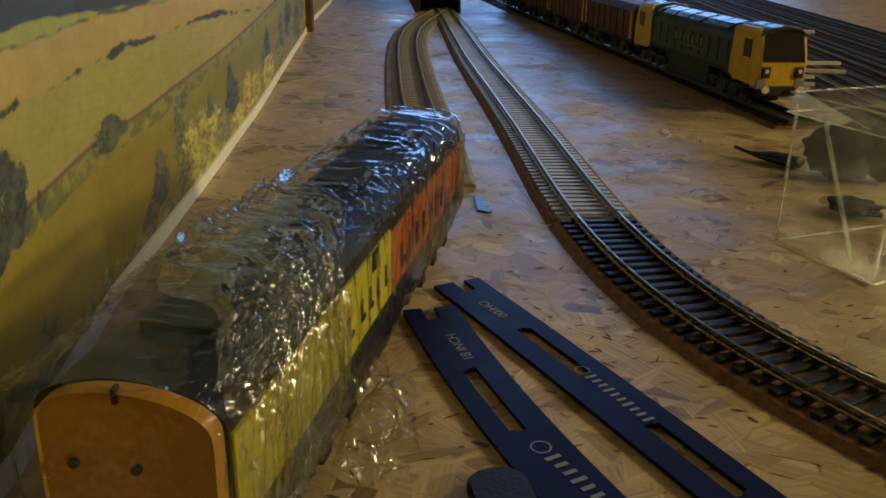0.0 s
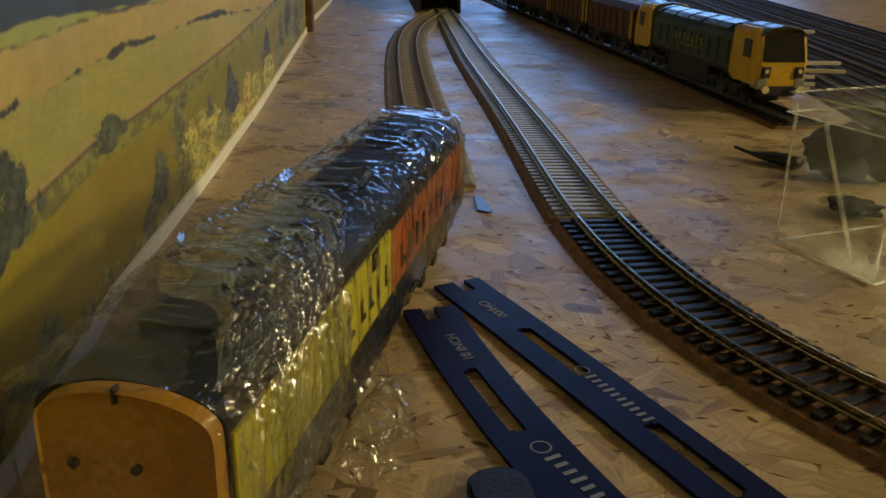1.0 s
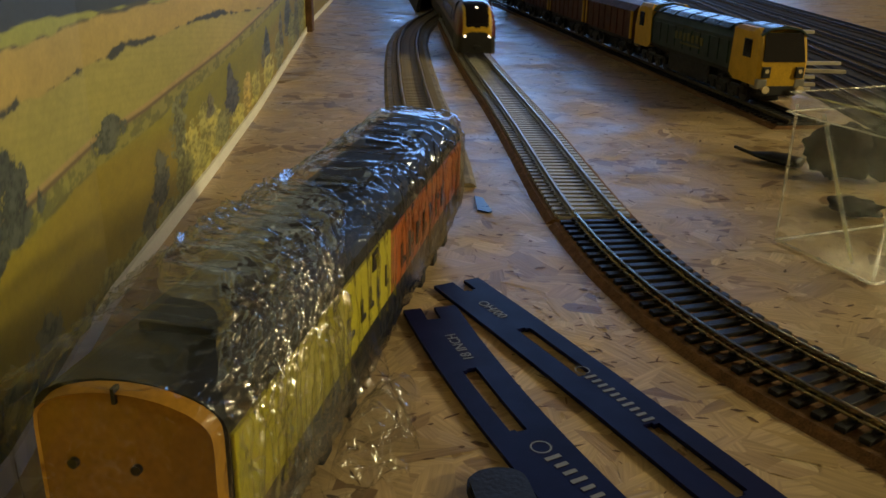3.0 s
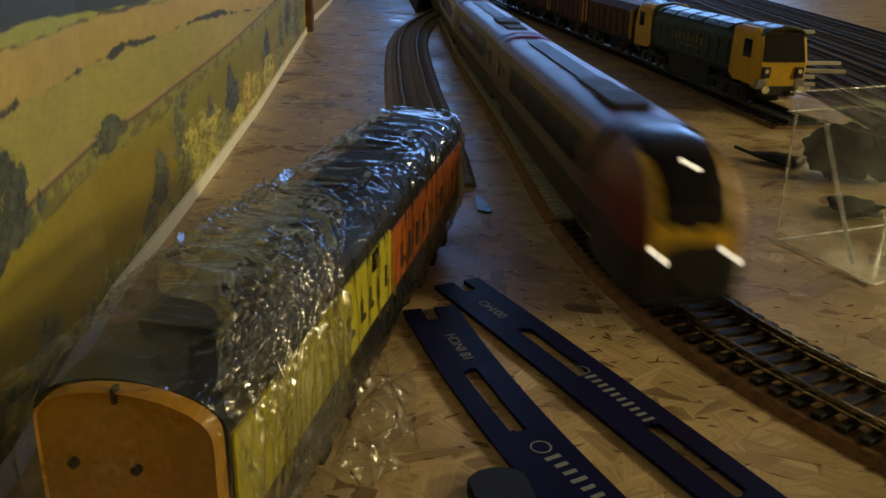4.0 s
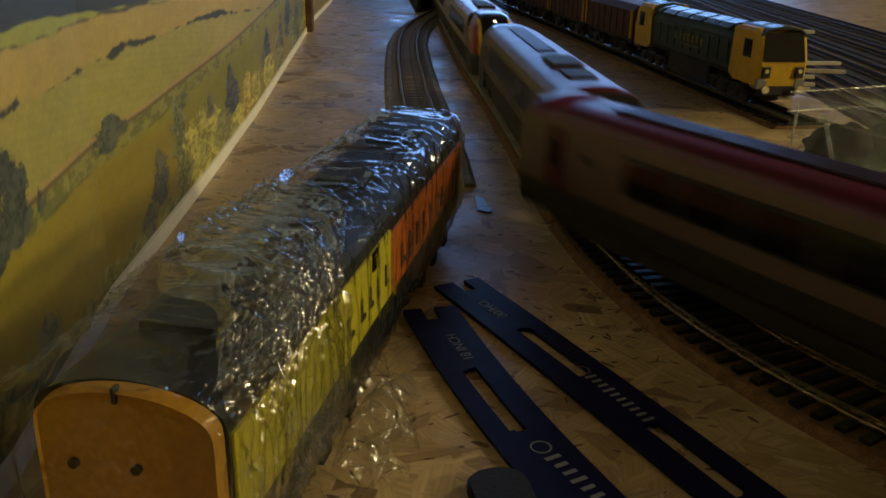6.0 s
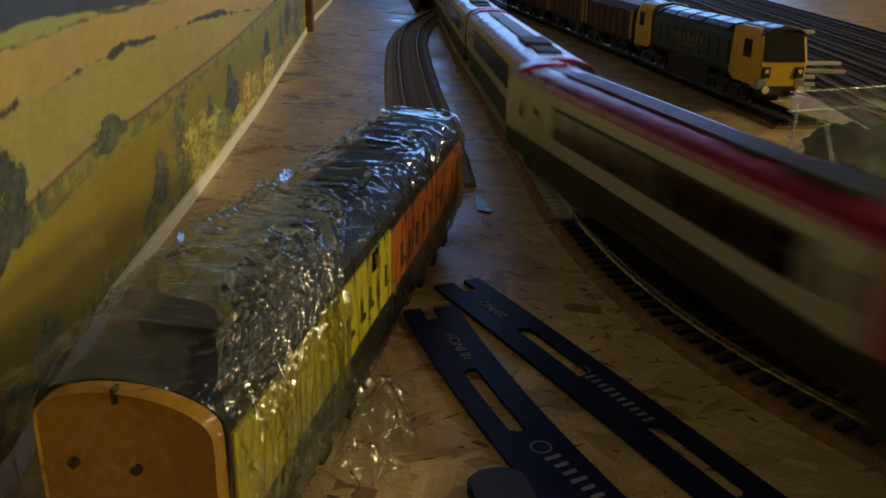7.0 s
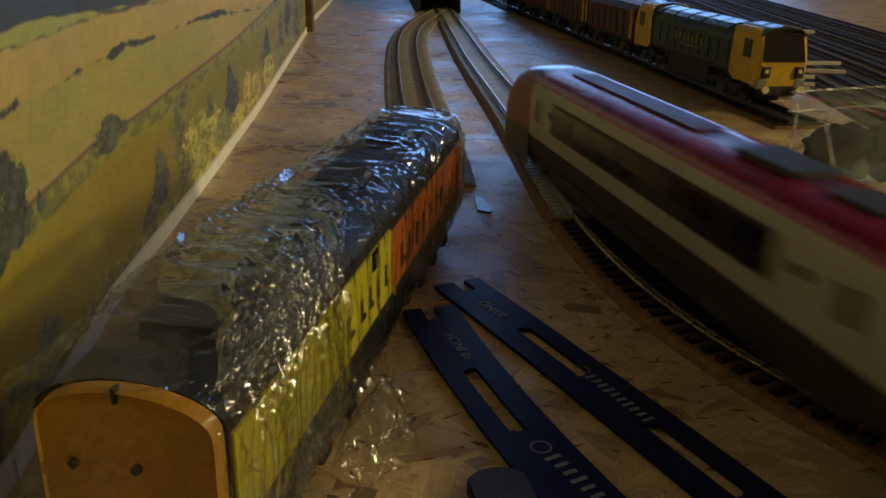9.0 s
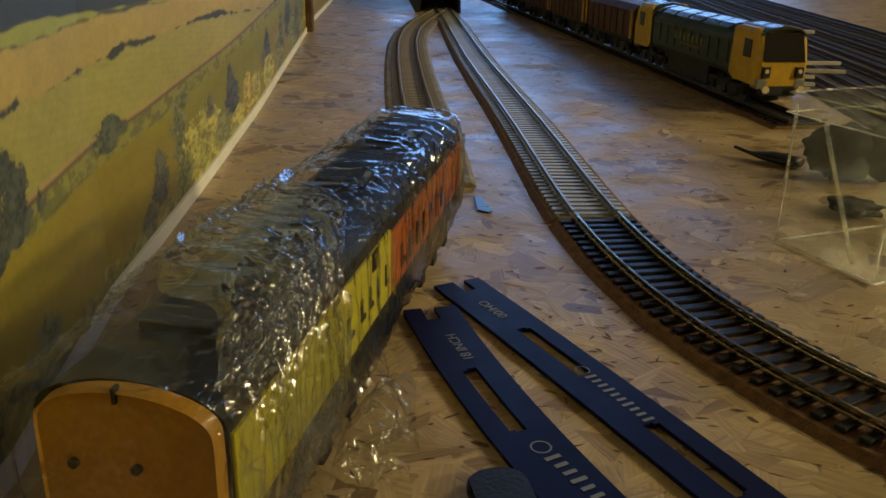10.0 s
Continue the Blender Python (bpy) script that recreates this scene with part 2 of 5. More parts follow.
# first set's crimson and silver, darkened to stand for the dim light on it
M_DIMCRIMSON = material("dimmed_crimson_body_paint", (0.10, 0.009, 0.020), 0.36, vary=0.12, scale=90, bump=0.05)
# lilac base paints in the window's blue sheen, darkened for the dim set
M_DIMROOF = material("dimmed_roof_window_tint", (0.040, 0.018, 0.045), 0.38, spec=0.4, vary=0.12, scale=110)
M_DIMSILVER = material("dimmed_silver_body_paint", (0.12, 0.080, 0.072), 0.42, 0.1, vary=0.08, scale=80, bump=0.05)
M_PINK = material("dimmed_crimson_door_paint", (0.06, 0.004, 0.010), 0.36, vary=0.08, scale=90)
# lilac base colour carries the window's sheen on the roof
M_TRAINROOF = material("satin_roof_window_tint", (0.10, 0.025, 0.08), 0.38, spec=0.35, vary=0.12, scale=110)
M_BOGIE = material("black_underframe", (0.016, 0.015, 0.014), 0.6, vary=0.3, scale=300)
M_STEEL = material("wheel_steel", (0.10, 0.095, 0.085), 0.45, 0.6, vary=0.15, scale=300)
M_HEAD = glow("headlight_glow", (1.0, 0.86, 0.62), 2.8)
M_DIMRAIL = material("tarnished_siding_rail", (0.10, 0.08, 0.05), 0.5, 0.1, spec=0.25, vary=0.2, scale=200)
M_MARK = material("small_dark_lettering", (0.02, 0.02, 0.03), 0.5)
M_GOLD = material("ochre_side_lettering", (0.15, 0.13, 0.03), 0.5)
M_LENS = material("cream_lens", (0.75, 0.62, 0.38), 0.25, vary=0.05)
M_PALE = material("pale_plastic", (0.52, 0.47, 0.38), 0.5, vary=0.12, scale=150)
M_SPECK = material("dark_wood_speck", (0.15, 0.085, 0.042), 0.6, vary=0.3, scale=200)
M_OLDRAIL = material("tan_sprayed_rail", (0.25, 0.21, 0.15), 0.6, 0.0, spec=0.25, vary=0.2, scale=150)
M_HOOD = material("gloss_dark_roof_front", (0.02, 0.022, 0.03), 0.16, vary=0.1, scale=120, bump=0.02)
M_VALANCE = material("mid_grey_valance", (0.20, 0.19, 0.17), 0.5, vary=0.12, scale=150)
M_FOAM = material("black_crumpled_foam", (0.010, 0.008, 0.006), 0.9, spec=0.1, vary=0.3, scale=200, bump=0.8, fine=900)
M_POD = material("dull_dark_roof_equipment", (0.035, 0.032, 0.036), 0.6, spec=0.3, vary=0.2, scale=200)
M_SIDINGSLEEPER = material("brown_siding_sleeper", (0.15, 0.115, 0.065), 0.7, spec=0.2, vary=0.25, scale=150)
M_ASH = material("dark_ash_bed", (0.05, 0.04, 0.026), 0.9, spec=0.15, vary=0.3, scale=200, bump=0.5)
M_FILM = film_material(0.01, 0.06, 0.0002, 0.035)
M_FILMTIGHT = film_material(0.012, 0.10, 0.0002, 0.26)
M_FILMEND = film_material(0.03, 0.06, 0.0004, 0.05)
M_FILMFOLD = film_material(0.05, 0.40, 0.0003, 0.22)
M_ACRYLIC = acrylic_material("clear_acrylic", 0.02, 0.004)
# strong white haze paints the light caught along edges
M_EDGE = acrylic_material("whitened_acrylic_edge", 0.28, 0.45)
M_CHIP = material("blue_plastic_chip", (0.05, 0.10, 0.26), 0.3, vary=0.1)
M_WALL = material("room_plaster", (0.15, 0.115, 0.08), 0.8, vary=0.1, scale=3, fine=60)
M_FLOOR = material("concrete_floor", (0.14, 0.13, 0.12), 0.8, vary=0.15, scale=3, fine=60)
M_FRAME = material("painted_window_frame", (0.55, 0.55, 0.55), 0.5, vary=0.05)


# ---- mesh helpers ----
def thing(name, at=None, label="", category="", group="", kind=""):
    ob = new(name)
    ob.empty_display_size = 0.02
    if at is not None:
        ob.matrix_world = at
    return tagged(ob, label, category, group, kind)


def part(name, bm, mat, parent=None, label="", smooth=False):
    me = bpy.data.meshes.new(name)
    if bm.faces:
        bmesh.ops.recalc_face_normals(bm, faces=bm.faces)
    if smooth:
        for f in bm.faces:
            f.smooth = True
    bm.to_mesh(me)
    bm.free()
    me.materials.append(mat)
    ob = new(name, me)
    ob.parent = parent
    if label:
        ob["label"] = label
    return ob


def share(name, ob, m, parent):
    """Another object on the same mesh, at m under parent."""
    o = new(name, ob.data)
    o.parent = parent
    o.matrix_local = m
    return o


def box(bm, c, s, bevel=0.0, m=None):
    r = bmesh.ops.create_cube(bm, size=1.0)
    vs = r["verts"]
    for v in vs:
        v.co = Vector((v.co.x * s[0], v.co.y * s[1], v.co.z * s[2]))
    if bevel:
        es = list({e for v in vs for e in v.link_edges})
        g = bmesh.ops.bevel(bm, geom=es, offset=bevel, segments=2, affect="EDGES", profile=0.6)
        vs = list({v for f in g["faces"] for v in f.verts} | {v for v in vs if v.is_valid})
    for v in vs:
        v.co += Vector(c)
        if m is not None:
            v.co = m @ v.co
    return vs


def rod(bm, a, b, r, n=10, r2=None):
    """A round bar from a to b."""
    a, b = Vector(a), Vector(b)
    q = (b - a).to_track_quat("Z", "Y").to_matrix().to_4x4()
    bmesh.ops.create_cone(bm, cap_ends=True, segments=n, radius1=r, radius2=r if r2 is None else r2, depth=(b - a).length,
                          matrix=Matrix.Translation((a + b) / 2) @ q)


def loft(bm, rings, closed=True, caps=True):
    """Skin over rings of equal numbers of points."""
    vs = [[bm.verts.new(p) for p in ring] for ring in rings]
    n = len(rings[0])
    for a, b in zip(vs, vs[1:]):
        for i in range(n if closed else n - 1):
            j = (i + 1) % n
            bm.faces.new((a[i], a[j], b[j], b[i]))
    if caps and closed:
        bm.faces.new(vs[0])
        bm.faces.new(vs[-1][::-1])
    return vs


def slab(bm, outline, z0, z1):
    """An upright plate over a flat outline of (x, y)."""
    loft(bm, [[(x, y, z0) for x, y in outline], [(x, y, z1) for x, y in outline]])


def bm_new():
    return bmesh.new()


# ---- the main line, as headings along its length ----
KNOTS = (0, 0.5, 0.75, 0.85, 0.95, 1.05, 1.2)
BENDS = (-0.211, 0.1564, -0.1572, -0.0833, 1.4919, 4.6119, 2.0476)
STEP = 0.002
S0, S1 = -4.6, 2.9


def main_line():
    """Plan of the main line: distance along it, centre and heading; 0 at the tunnel mouth."""
    s = np.arange(0, S1, STEP)
    k = np.interp(s, KNOTS, BENDS) * (s < 1.2)
    h = 0.0879 + np.cumsum(k) * STEP
    x, y = -0.0054 + np.cumsum(np.sin(h)) * STEP, 1.25 - np.cumsum(np.cos(h)) * STEP
    b = np.arange(S0, 0, STEP)
    bx, by = -0.0054 + np.sin(0.0879) * b, 1.25 - np.cos(0.0879) * b
    return np.r_[b, s], np.r_[bx, x], np.r_[by, y]


LINE_S, LINE_X, LINE_Y = main_line()


def on_line(s):
    return Vector((float(np.interp(s, LINE_S, LINE_X)), float(np.interp(s, LINE_S, LINE_Y)), 0))


RAIL_TOP = 0.0064


# ---- structure ----
WALL_Y = (-1.3, 0.148, 0.236, 0.379, 0.53, 0.958, 1.06, 1.47, 4.9)
WALL_X = (-0.072, -0.0885, -0.1003, -0.1085, -0.1189, -0.1569, -0.1676, -0.1914, -0.40)


def wall_x(y):
    return np.interp(y, WALL_Y, WALL_X)


def build_room():
    bm = bm_new()
    box(bm, (1.2, 1.7, -0.93), (4.6, 7.4, 0.06))
    tagged(part("floor", bm, M_FLOOR), "grey concrete floor of the railway room", "floor", kind="structure")
    bm = bm_new()
    box(bm, (1.2, 1.7, 1.46), (4.6, 7.4, 0.08))
    tagged(part("ceiling", bm, M_WALL), "dim plaster ceiling", "ceiling", kind="structure")
    for name, c, s in (("wall_west", (-1.05, 1.7, 0.26), (0.1, 7.4, 2.32)), ("wall_east", (3.45, 1.7, 0.26), (0.1, 7.4, 2.32)),
                       ("wall_south", (1.2, -1.95, 0.26), (4.38, 0.1, 2.32))):
        bm = bm_new()
        box(bm, c, s)
        tagged(part(name, bm, M_WALL), "dim brownish plaster wall", "wall", kind="structure")
    # far wall with a window opening
    bm = bm_new()
    for c, s in (((-0.68, 5.0, 0.26), (0.62, 0.1, 2.32)), ((2.675, 5.0, 0.26), (1.43, 0.1, 2.32)),
                 ((0.795, 5.0, -0.37), (2.33, 0.1, 1.06)), ((0.795, 5.0, 1.38), (2.33, 0.1, 0.08))):
        box(bm, c, s)
    tagged(part("wall_north", bm, M_WALL), "dim plaster wall with a window opening", "wall", kind="structure")
    win = thing("window_1", None, "cold-lit window in the far wall", "window", kind="structure")
    for x in (-0.35, 0.79, 1.94):
        bm = bm_new()
        box(bm, (x, 4.99, 0.75), (0.04, 0.06, 1.14), 0.004)
        part("window_frame", bm, M_FRAME, win)
    for z in (0.175, 1.325):
        bm = bm_new()
        box(bm, (0.795, 4.985, z), (2.32, 0.05, 0.03), 0.004)
        part("window_frame", bm, M_FRAME, win)


def build_board():
    """The baseboard: a sheet of pressed strands, the near ones real chips."""
    board = thing("baseboard", None, "oriented strand board baseboard with rough wood chips", "baseboard", kind="structure")
    bm = bm_new()
    box(bm, (0.75, 1.72, -0.0095), (2.5, 6.2, 0.018), 0.001)
    part("board_core", bm, M_BOARD, board)
    for i in range(7):
        for x in (-0.35, 1.85):
            bm = bm_new()
            box(bm, (x, -1.2 + i * 0.98, -0.46), (0.045, 0.07, 0.88), 0.003)
            part("board_leg", bm, M_TIMBER, board)
    rng = np.random.default_rng(5)
    verts, faces, uvs = [], [], []
    count = 46000
    for i in range(count):
        near = i < 19000
        if near:
            y = rng.uniform(0.10, 0.75)
            x = rng.uniform(-0.13, 0.12 + 0.62 * y)
        else:
            y = 0.7 + 1.45 * rng.random() ** 1.0
            x = rng.uniform(-0.25, 0.62 * y + 0.15)
        ln, wd = rng.uniform(0.010, 0.042), rng.uniform(0.003, 0.0125)
        if not near:
            ln, wd = ln * 1.35, wd * 1.35
        a = rng.normal(0.0, 0.95) if rng.random() < 0.75 else rng.uniform(0, math.pi)
        if rng.random() < 0.2:
            ln, wd = ln * 0.4, wd * 0.42
        z = 0.00002 + 0.00042 * rng.random()
        k = 10
        ang = np.linspace(0, 2 * np.pi, k, endpoint=False) + rng.uniform(0, 0.4)
        px = np.sign(np.cos(ang)) * np.abs(np.cos(ang)) ** 0.45 * ln / 2 * rng.uniform(0.72, 1.1, k)
        py = np.sign(np.sin(ang)) * np.abs(np.sin(ang)) ** 0.55 * wd / 2 * rng.uniform(0.7, 1.15, k)
        tx, ty = rng.normal(0, 0.003, 2)
        ca, sa = math.cos(a), math.sin(a)
        b = len(verts)
        du, dv = rng.uniform(0, 40, 2)
        for u, v in zip(px, py):
            verts.append((x + ca * u - sa * v, y + sa * u + ca * v, z + tx * u + ty * v))
            uvs.append((u + du, v + dv))
        faces.append(tuple(range(b, b + k)))
    me = bpy.data.meshes.new("wood_chips")
    me.from_pydata(verts, [], faces)
    uv = me.uv_layers.new(name="UVMap")
    loops = np.zeros(len(me.loops), dtype=np.int32)
    me.loops.foreach_get("vertex_index", loops)
    uv.data.foreach_set("uv", np.array(uvs, dtype=np.float32)[loops].ravel())
    me.materials.append(M_STRAND)
    ob = new("wood_chips", me)
    ob.parent = board
    tagged(ob, "pressed pale and dark wood strands", kind="stuff")
    # small dark bark specks between the strands
    verts, faces = [], []
    for i in range(2600):
        y = 0.10 + 0.9 * rng.random() ** 1.3
        x = rng.uniform(-0.15, 0.12 + 0.62 * y)
        ln, wd = rng.uniform(0.0012, 0.0065) * (0.7 + 0.8 * y), rng.uniform(0.0004, 0.0016) * (0.7 + 0.8 * y)
        a = rng.normal(0.0, 0.8)
        if rng.random() < 0.04:
            ln, wd = ln * 1.5, wd * 2.0
        ca, sa = math.cos(a), math.sin(a)
        b = len(verts)
        for k in range(7):
            q = 2 * math.pi * k / 7
            u, v = math.cos(q) * ln / 2 * rng.uniform(0.6, 1.2), math.sin(q) * wd / 2 * rng.uniform(0.5, 1.3)
            verts.append((x + ca * u - sa * v, y + sa * u + ca * v, 0.00052))
        faces.append(tuple(range(b, b + 7)))
    me = bpy.data.meshes.new("bark_specks")
    me.from_pydata(verts, [], faces)
    me.materials.append(M_SPECK)
    ob = new("bark_specks", me)
    ob.parent = board
    tagged(ob, "dark bark specks pressed into the board", kind="stuff")


def ridge(y, z, seed, f):
    """Value noise over the sheet, three octaves, about unit spread."""
    r = np.random.default_rng(seed)
    g = r.random((256, 256))
    out, amp = np.zeros_like(y), 1.0
    for k in range(3):
        u, v = y * f * 2**k / 5 + 7.3 * k + 40, z * f * 2**k / 5 + 3.1 * k + 40
        i, j = np.floor(u).astype(int), np.floor(v).astype(int)
        a, b = u - i, v - j
        a, b = a * a * (3 - 2 * a), b * b * (3 - 2 * b)
        q = lambda m, o: g[(i + m) % 256, (j + o) % 256]
        out += amp * ((q(0, 0) * (1 - a) + q(1, 0) * a) * (1 - b) + (q(0, 1) * (1 - a) + q(1, 1) * a) * b - 0.5)
        amp *= 0.6
    return out * 3.2


def landscape(y, z):
    """Colours of the printed sheet: fields, hedges, a lane, trees and bushes."""
    yy = 0.13 * np.log(np.clip(y, 0.08, 9) / 0.1)
    n1, n2, n3, n4 = ridge(yy, z, 1, 60), ridge(yy, z, 2, 260), ridge(yy, z, 3, 800), ridge(yy, z, 4, 2000)
    n5 = ridge(yy, z, 5, 5200)
    col = np.zeros(y.shape + (3,))

    def put(mask, c):
        w = np.clip(mask, 0, 1)[..., None]
        col[:] = col * (1 - w) + np.array(c) * w

    def soft(d, e=0.0006):
        return np.clip(d / e + 0.5, 0, 1)

    col[:] = (0.38, 0.34, 0.10)
    lane = 0.0502 + 0.02 * np.clip(y - 0.29, 0, 1.0) ** 0.9 + 0.0006 * n1
    row = lane - 0.0075 + 0.004 * np.clip(y - 0.3, 0, 1) + 0.0005 * n2
    hedge = 0.0716 - 0.05 * np.clip(y - 0.37, 0, 0.3) + 0.0008 * n2
    hedge0 = 0.0836 + 0.0006 * n2
    # the near slope, darkened downwards to paint in the wrapped locomotive's shadow
    put(soft(row - z), (0.31, 0.28, 0.045))
    put(soft(row - z - 0.004 - 0.003 * n1, 0.012) * 0.6, (0.20, 0.185, 0.03))
    put(soft(row - z - 0.013 + 0.006 * n1 + 0.01 * np.sin(9 * y), 0.01) * 0.35, (0.34, 0.20, 0.05))
    # rough verge between the lane and the slope
    put(soft(z - row) * soft(lane - z), (0.33, 0.30, 0.09))
    put(soft(z - row) * soft(lane - z) * soft(n4 - 0.2, 1.0) * 0.7, (0.11, 0.115, 0.03))
    put(soft(0.0011 - np.abs(z - lane - 0.0004), 0.0006), (0.46, 0.34, 0.16))
    put(soft(0.0006 - np.abs(z - lane + 0.0011), 0.0008), (0.17, 0.12, 0.06))
    # middle field with mowing marks, far ochre field, green strip, wood
    mid = soft(z - lane - 0.001) * soft(hedge - z)
    put(mid, (0.45, 0.38, 0.14))
    put(mid * soft(n1 + 0.3, 1.6) * 0.5, (0.34, 0.33, 0.09))
    put(mid * soft(np.sin(z * 2600 + y * 300 + n1) - 0.6, 0.8) * 0.12, (0.22, 0.20, 0.06))
    put(soft(z - hedge), (0.50, 0.38, 0.14))
    put(soft(z - hedge) * soft(n1 - 0.2, 1.5) * 0.4, (0.40, 0.33, 0.11))
    put(soft(z - hedge0), (0.36, 0.37, 0.10))
    put(soft(z - hedge0 - 0.0042 + 0.0012 * n2 + 0.004 * np.clip((y - 0.2) * 8, 0, 1)), (0.055, 0.06, 0.05))
    put(soft(z - 0.105 - 0.002 * n1, 0.002), (0.40, 0.36, 0.17))
    put(soft(z - 0.135 - 0.003 * n1, 0.003), (0.30, 0.36, 0.42))
    put(soft(z - 0.18, 0.06), (0.48, 0.56, 0.64))
    # hedges
    put(soft(0.0003 + 0.0006 * n2 + 0.0005 * n3 + 0.0004 * n4 - np.abs(z - hedge), 0.0008), (0.055, 0.055, 0.03))
    put(soft(0.0002 + 0.0004 * n2 + 0.0003 * n3 - np.abs(z - hedge0), 0.0008), (0.09, 0.085, 0.04))
    put(soft(0.0001 + 0.0005 * n2 + 0.0004 * n3 - np.abs(z - row), 0.0010), (0.15, 0.14, 0.04))

    def tree(cy, z0, z1, w, c, pointed=0.0, airy=0.5):
        t = np.clip((z - z0) / (z1 - z0), 0, 1)
        half = 1.55 * w * np.sqrt(np.clip(1 - (2 * t - 1) ** 2, 0, 1)) * (1 - pointed * t) + 0.0
        d = half * (1 + 0.28 * n3 * airy + 0.30 * n4 * airy + 0.22 * n5 * airy) - np.abs(y - cy - 0.15 * w * n2)
        inside = soft(d, 0.0014) * (z > z0 - 0.0008) * (z < z1 + 0.001)
        put(inside, c)
        put(inside * soft(n4 - 0.15, 0.8) * 0.65, tuple(min(1, v * 2.2 + 0.05) for v in c))
        put(inside * soft(n3 - 0.4, 0.9) * 0.5, tuple(v * 0.45 for v in c))
        put(inside * soft(n5 - 0.2, 0.8) * 0.4, tuple(min(1, v * 2.4 + 0.03) for v in c))

    # fine mottling of grass over all fields
    col[:] = col * (1 + 0.035 * n4 + 0.03 * n5 + 0.04 * n2)[..., None]
    dark, olive, pale = (0.045, 0.05, 0.03), (0.15, 0.145, 0.04), (0.30, 0.27, 0.075)
    for cy, z0, z1, w, c, p, a in (
            (0.172, 0.043, 0.0645, 0.0085, dark, 0.35, 0.7), (0.158, 0.041, 0.060, 0.007, dark, 0.3, 0.7), (0.188, 0.0455, 0.051, 0.002, dark, 0.2, 0.8),
            (0.250, 0.0445, 0.0555, 0.0075, (0.06, 0.065, 0.035), 0.1, 0.9), (0.300, 0.0125, 0.033, 0.0085, (0.06, 0.06, 0.03), 0.45, 0.7),
            (0.332, 0.016, 0.0465, 0.0085, (0.12, 0.12, 0.045), 0.2, 0.9), (0.343, 0.040, 0.047, 0.005, (0.10, 0.10, 0.04), 0.1, 0.9),
            (0.352, 0.004, 0.033, 0.012, pale, 0.25, 0.8), (0.376, 0.006, 0.036, 0.013, (0.26, 0.24, 0.07), 0.3, 0.8), (0.397, 0.006, 0.031, 0.012, pale, 0.3, 0.8),
            (0.330, 0.003, 0.022, 0.012, olive, 0.2, 0.8), (0.391, 0.026, 0.037, 0.006, (0.10, 0.09, 0.04), 0.4, 0.8),
            (0.447, 0.0155, 0.043, 0.0165, (0.045, 0.045, 0.035), 0.62, 0.5), (0.415, 0.005, 0.024, 0.015, olive, 0.2, 0.8), (0.46, 0.004, 0.018, 0.016, pale, 0.2, 0.8),
            (0.50, 0.006, 0.030, 0.012, (0.34, 0.26, 0.08), 0.4, 0.9), (0.53, 0.006, 0.026, 0.018, pale, 0.2, 0.8), (0.60, 0.022, 0.046, 0.014, dark, 0.6, 0.5),
            (0.575, 0.021, 0.036, 0.008, (0.09, 0.085, 0.04), 0.5, 0.7), (0.60, 0.006, 0.026, 0.022, pale, 0.2, 0.8), (0.68, 0.006, 0.034, 0.022, olive, 0.3, 0.8),
            (0.70, 0.02, 0.048, 0.012, (0.07, 0.07, 0.035), 0.5, 0.7), (0.765, 0.02, 0.055, 0.022, dark, 0.35, 0.7), (0.80, 0.004, 0.038, 0.028, olive, 0.2, 0.8),
            (0.86, 0.004, 0.05, 0.02, (0.08, 0.08, 0.03), 0.3, 0.8), (0.93, 0.003, 0.05, 0.03, olive, 0.2, 0.8), (1.05, 0.003, 0.05, 0.05, pale, 0.2, 0.8)):
        tree(cy, z0, z1, w, c, p, a)
    for cy, z0, z1, w, c in ((0.180, 0.005, 0.0225, 0.0085, (0.085, 0.08, 0.03)), (0.155, 0.006, 0.018, 0.010, (0.14, 0.13, 0.035)), (0.283, 0.002, 0.0175, 0.006, (0.075, 0.07, 0.03)),
                             (0.235, 0.003, 0.013, 0.012, (0.17, 0.15, 0.04)), (0.262, 0.002, 0.011, 0.010, (0.15, 0.14, 0.04)), (0.305, 0.003, 0.012, 0.010, (0.15, 0.14, 0.04)),
                             (0.21, 0.002, 0.012, 0.011, (0.15, 0.13, 0.035))):
        tree(cy, z0, z1, w, c, 0.2, 0.9)
    return col


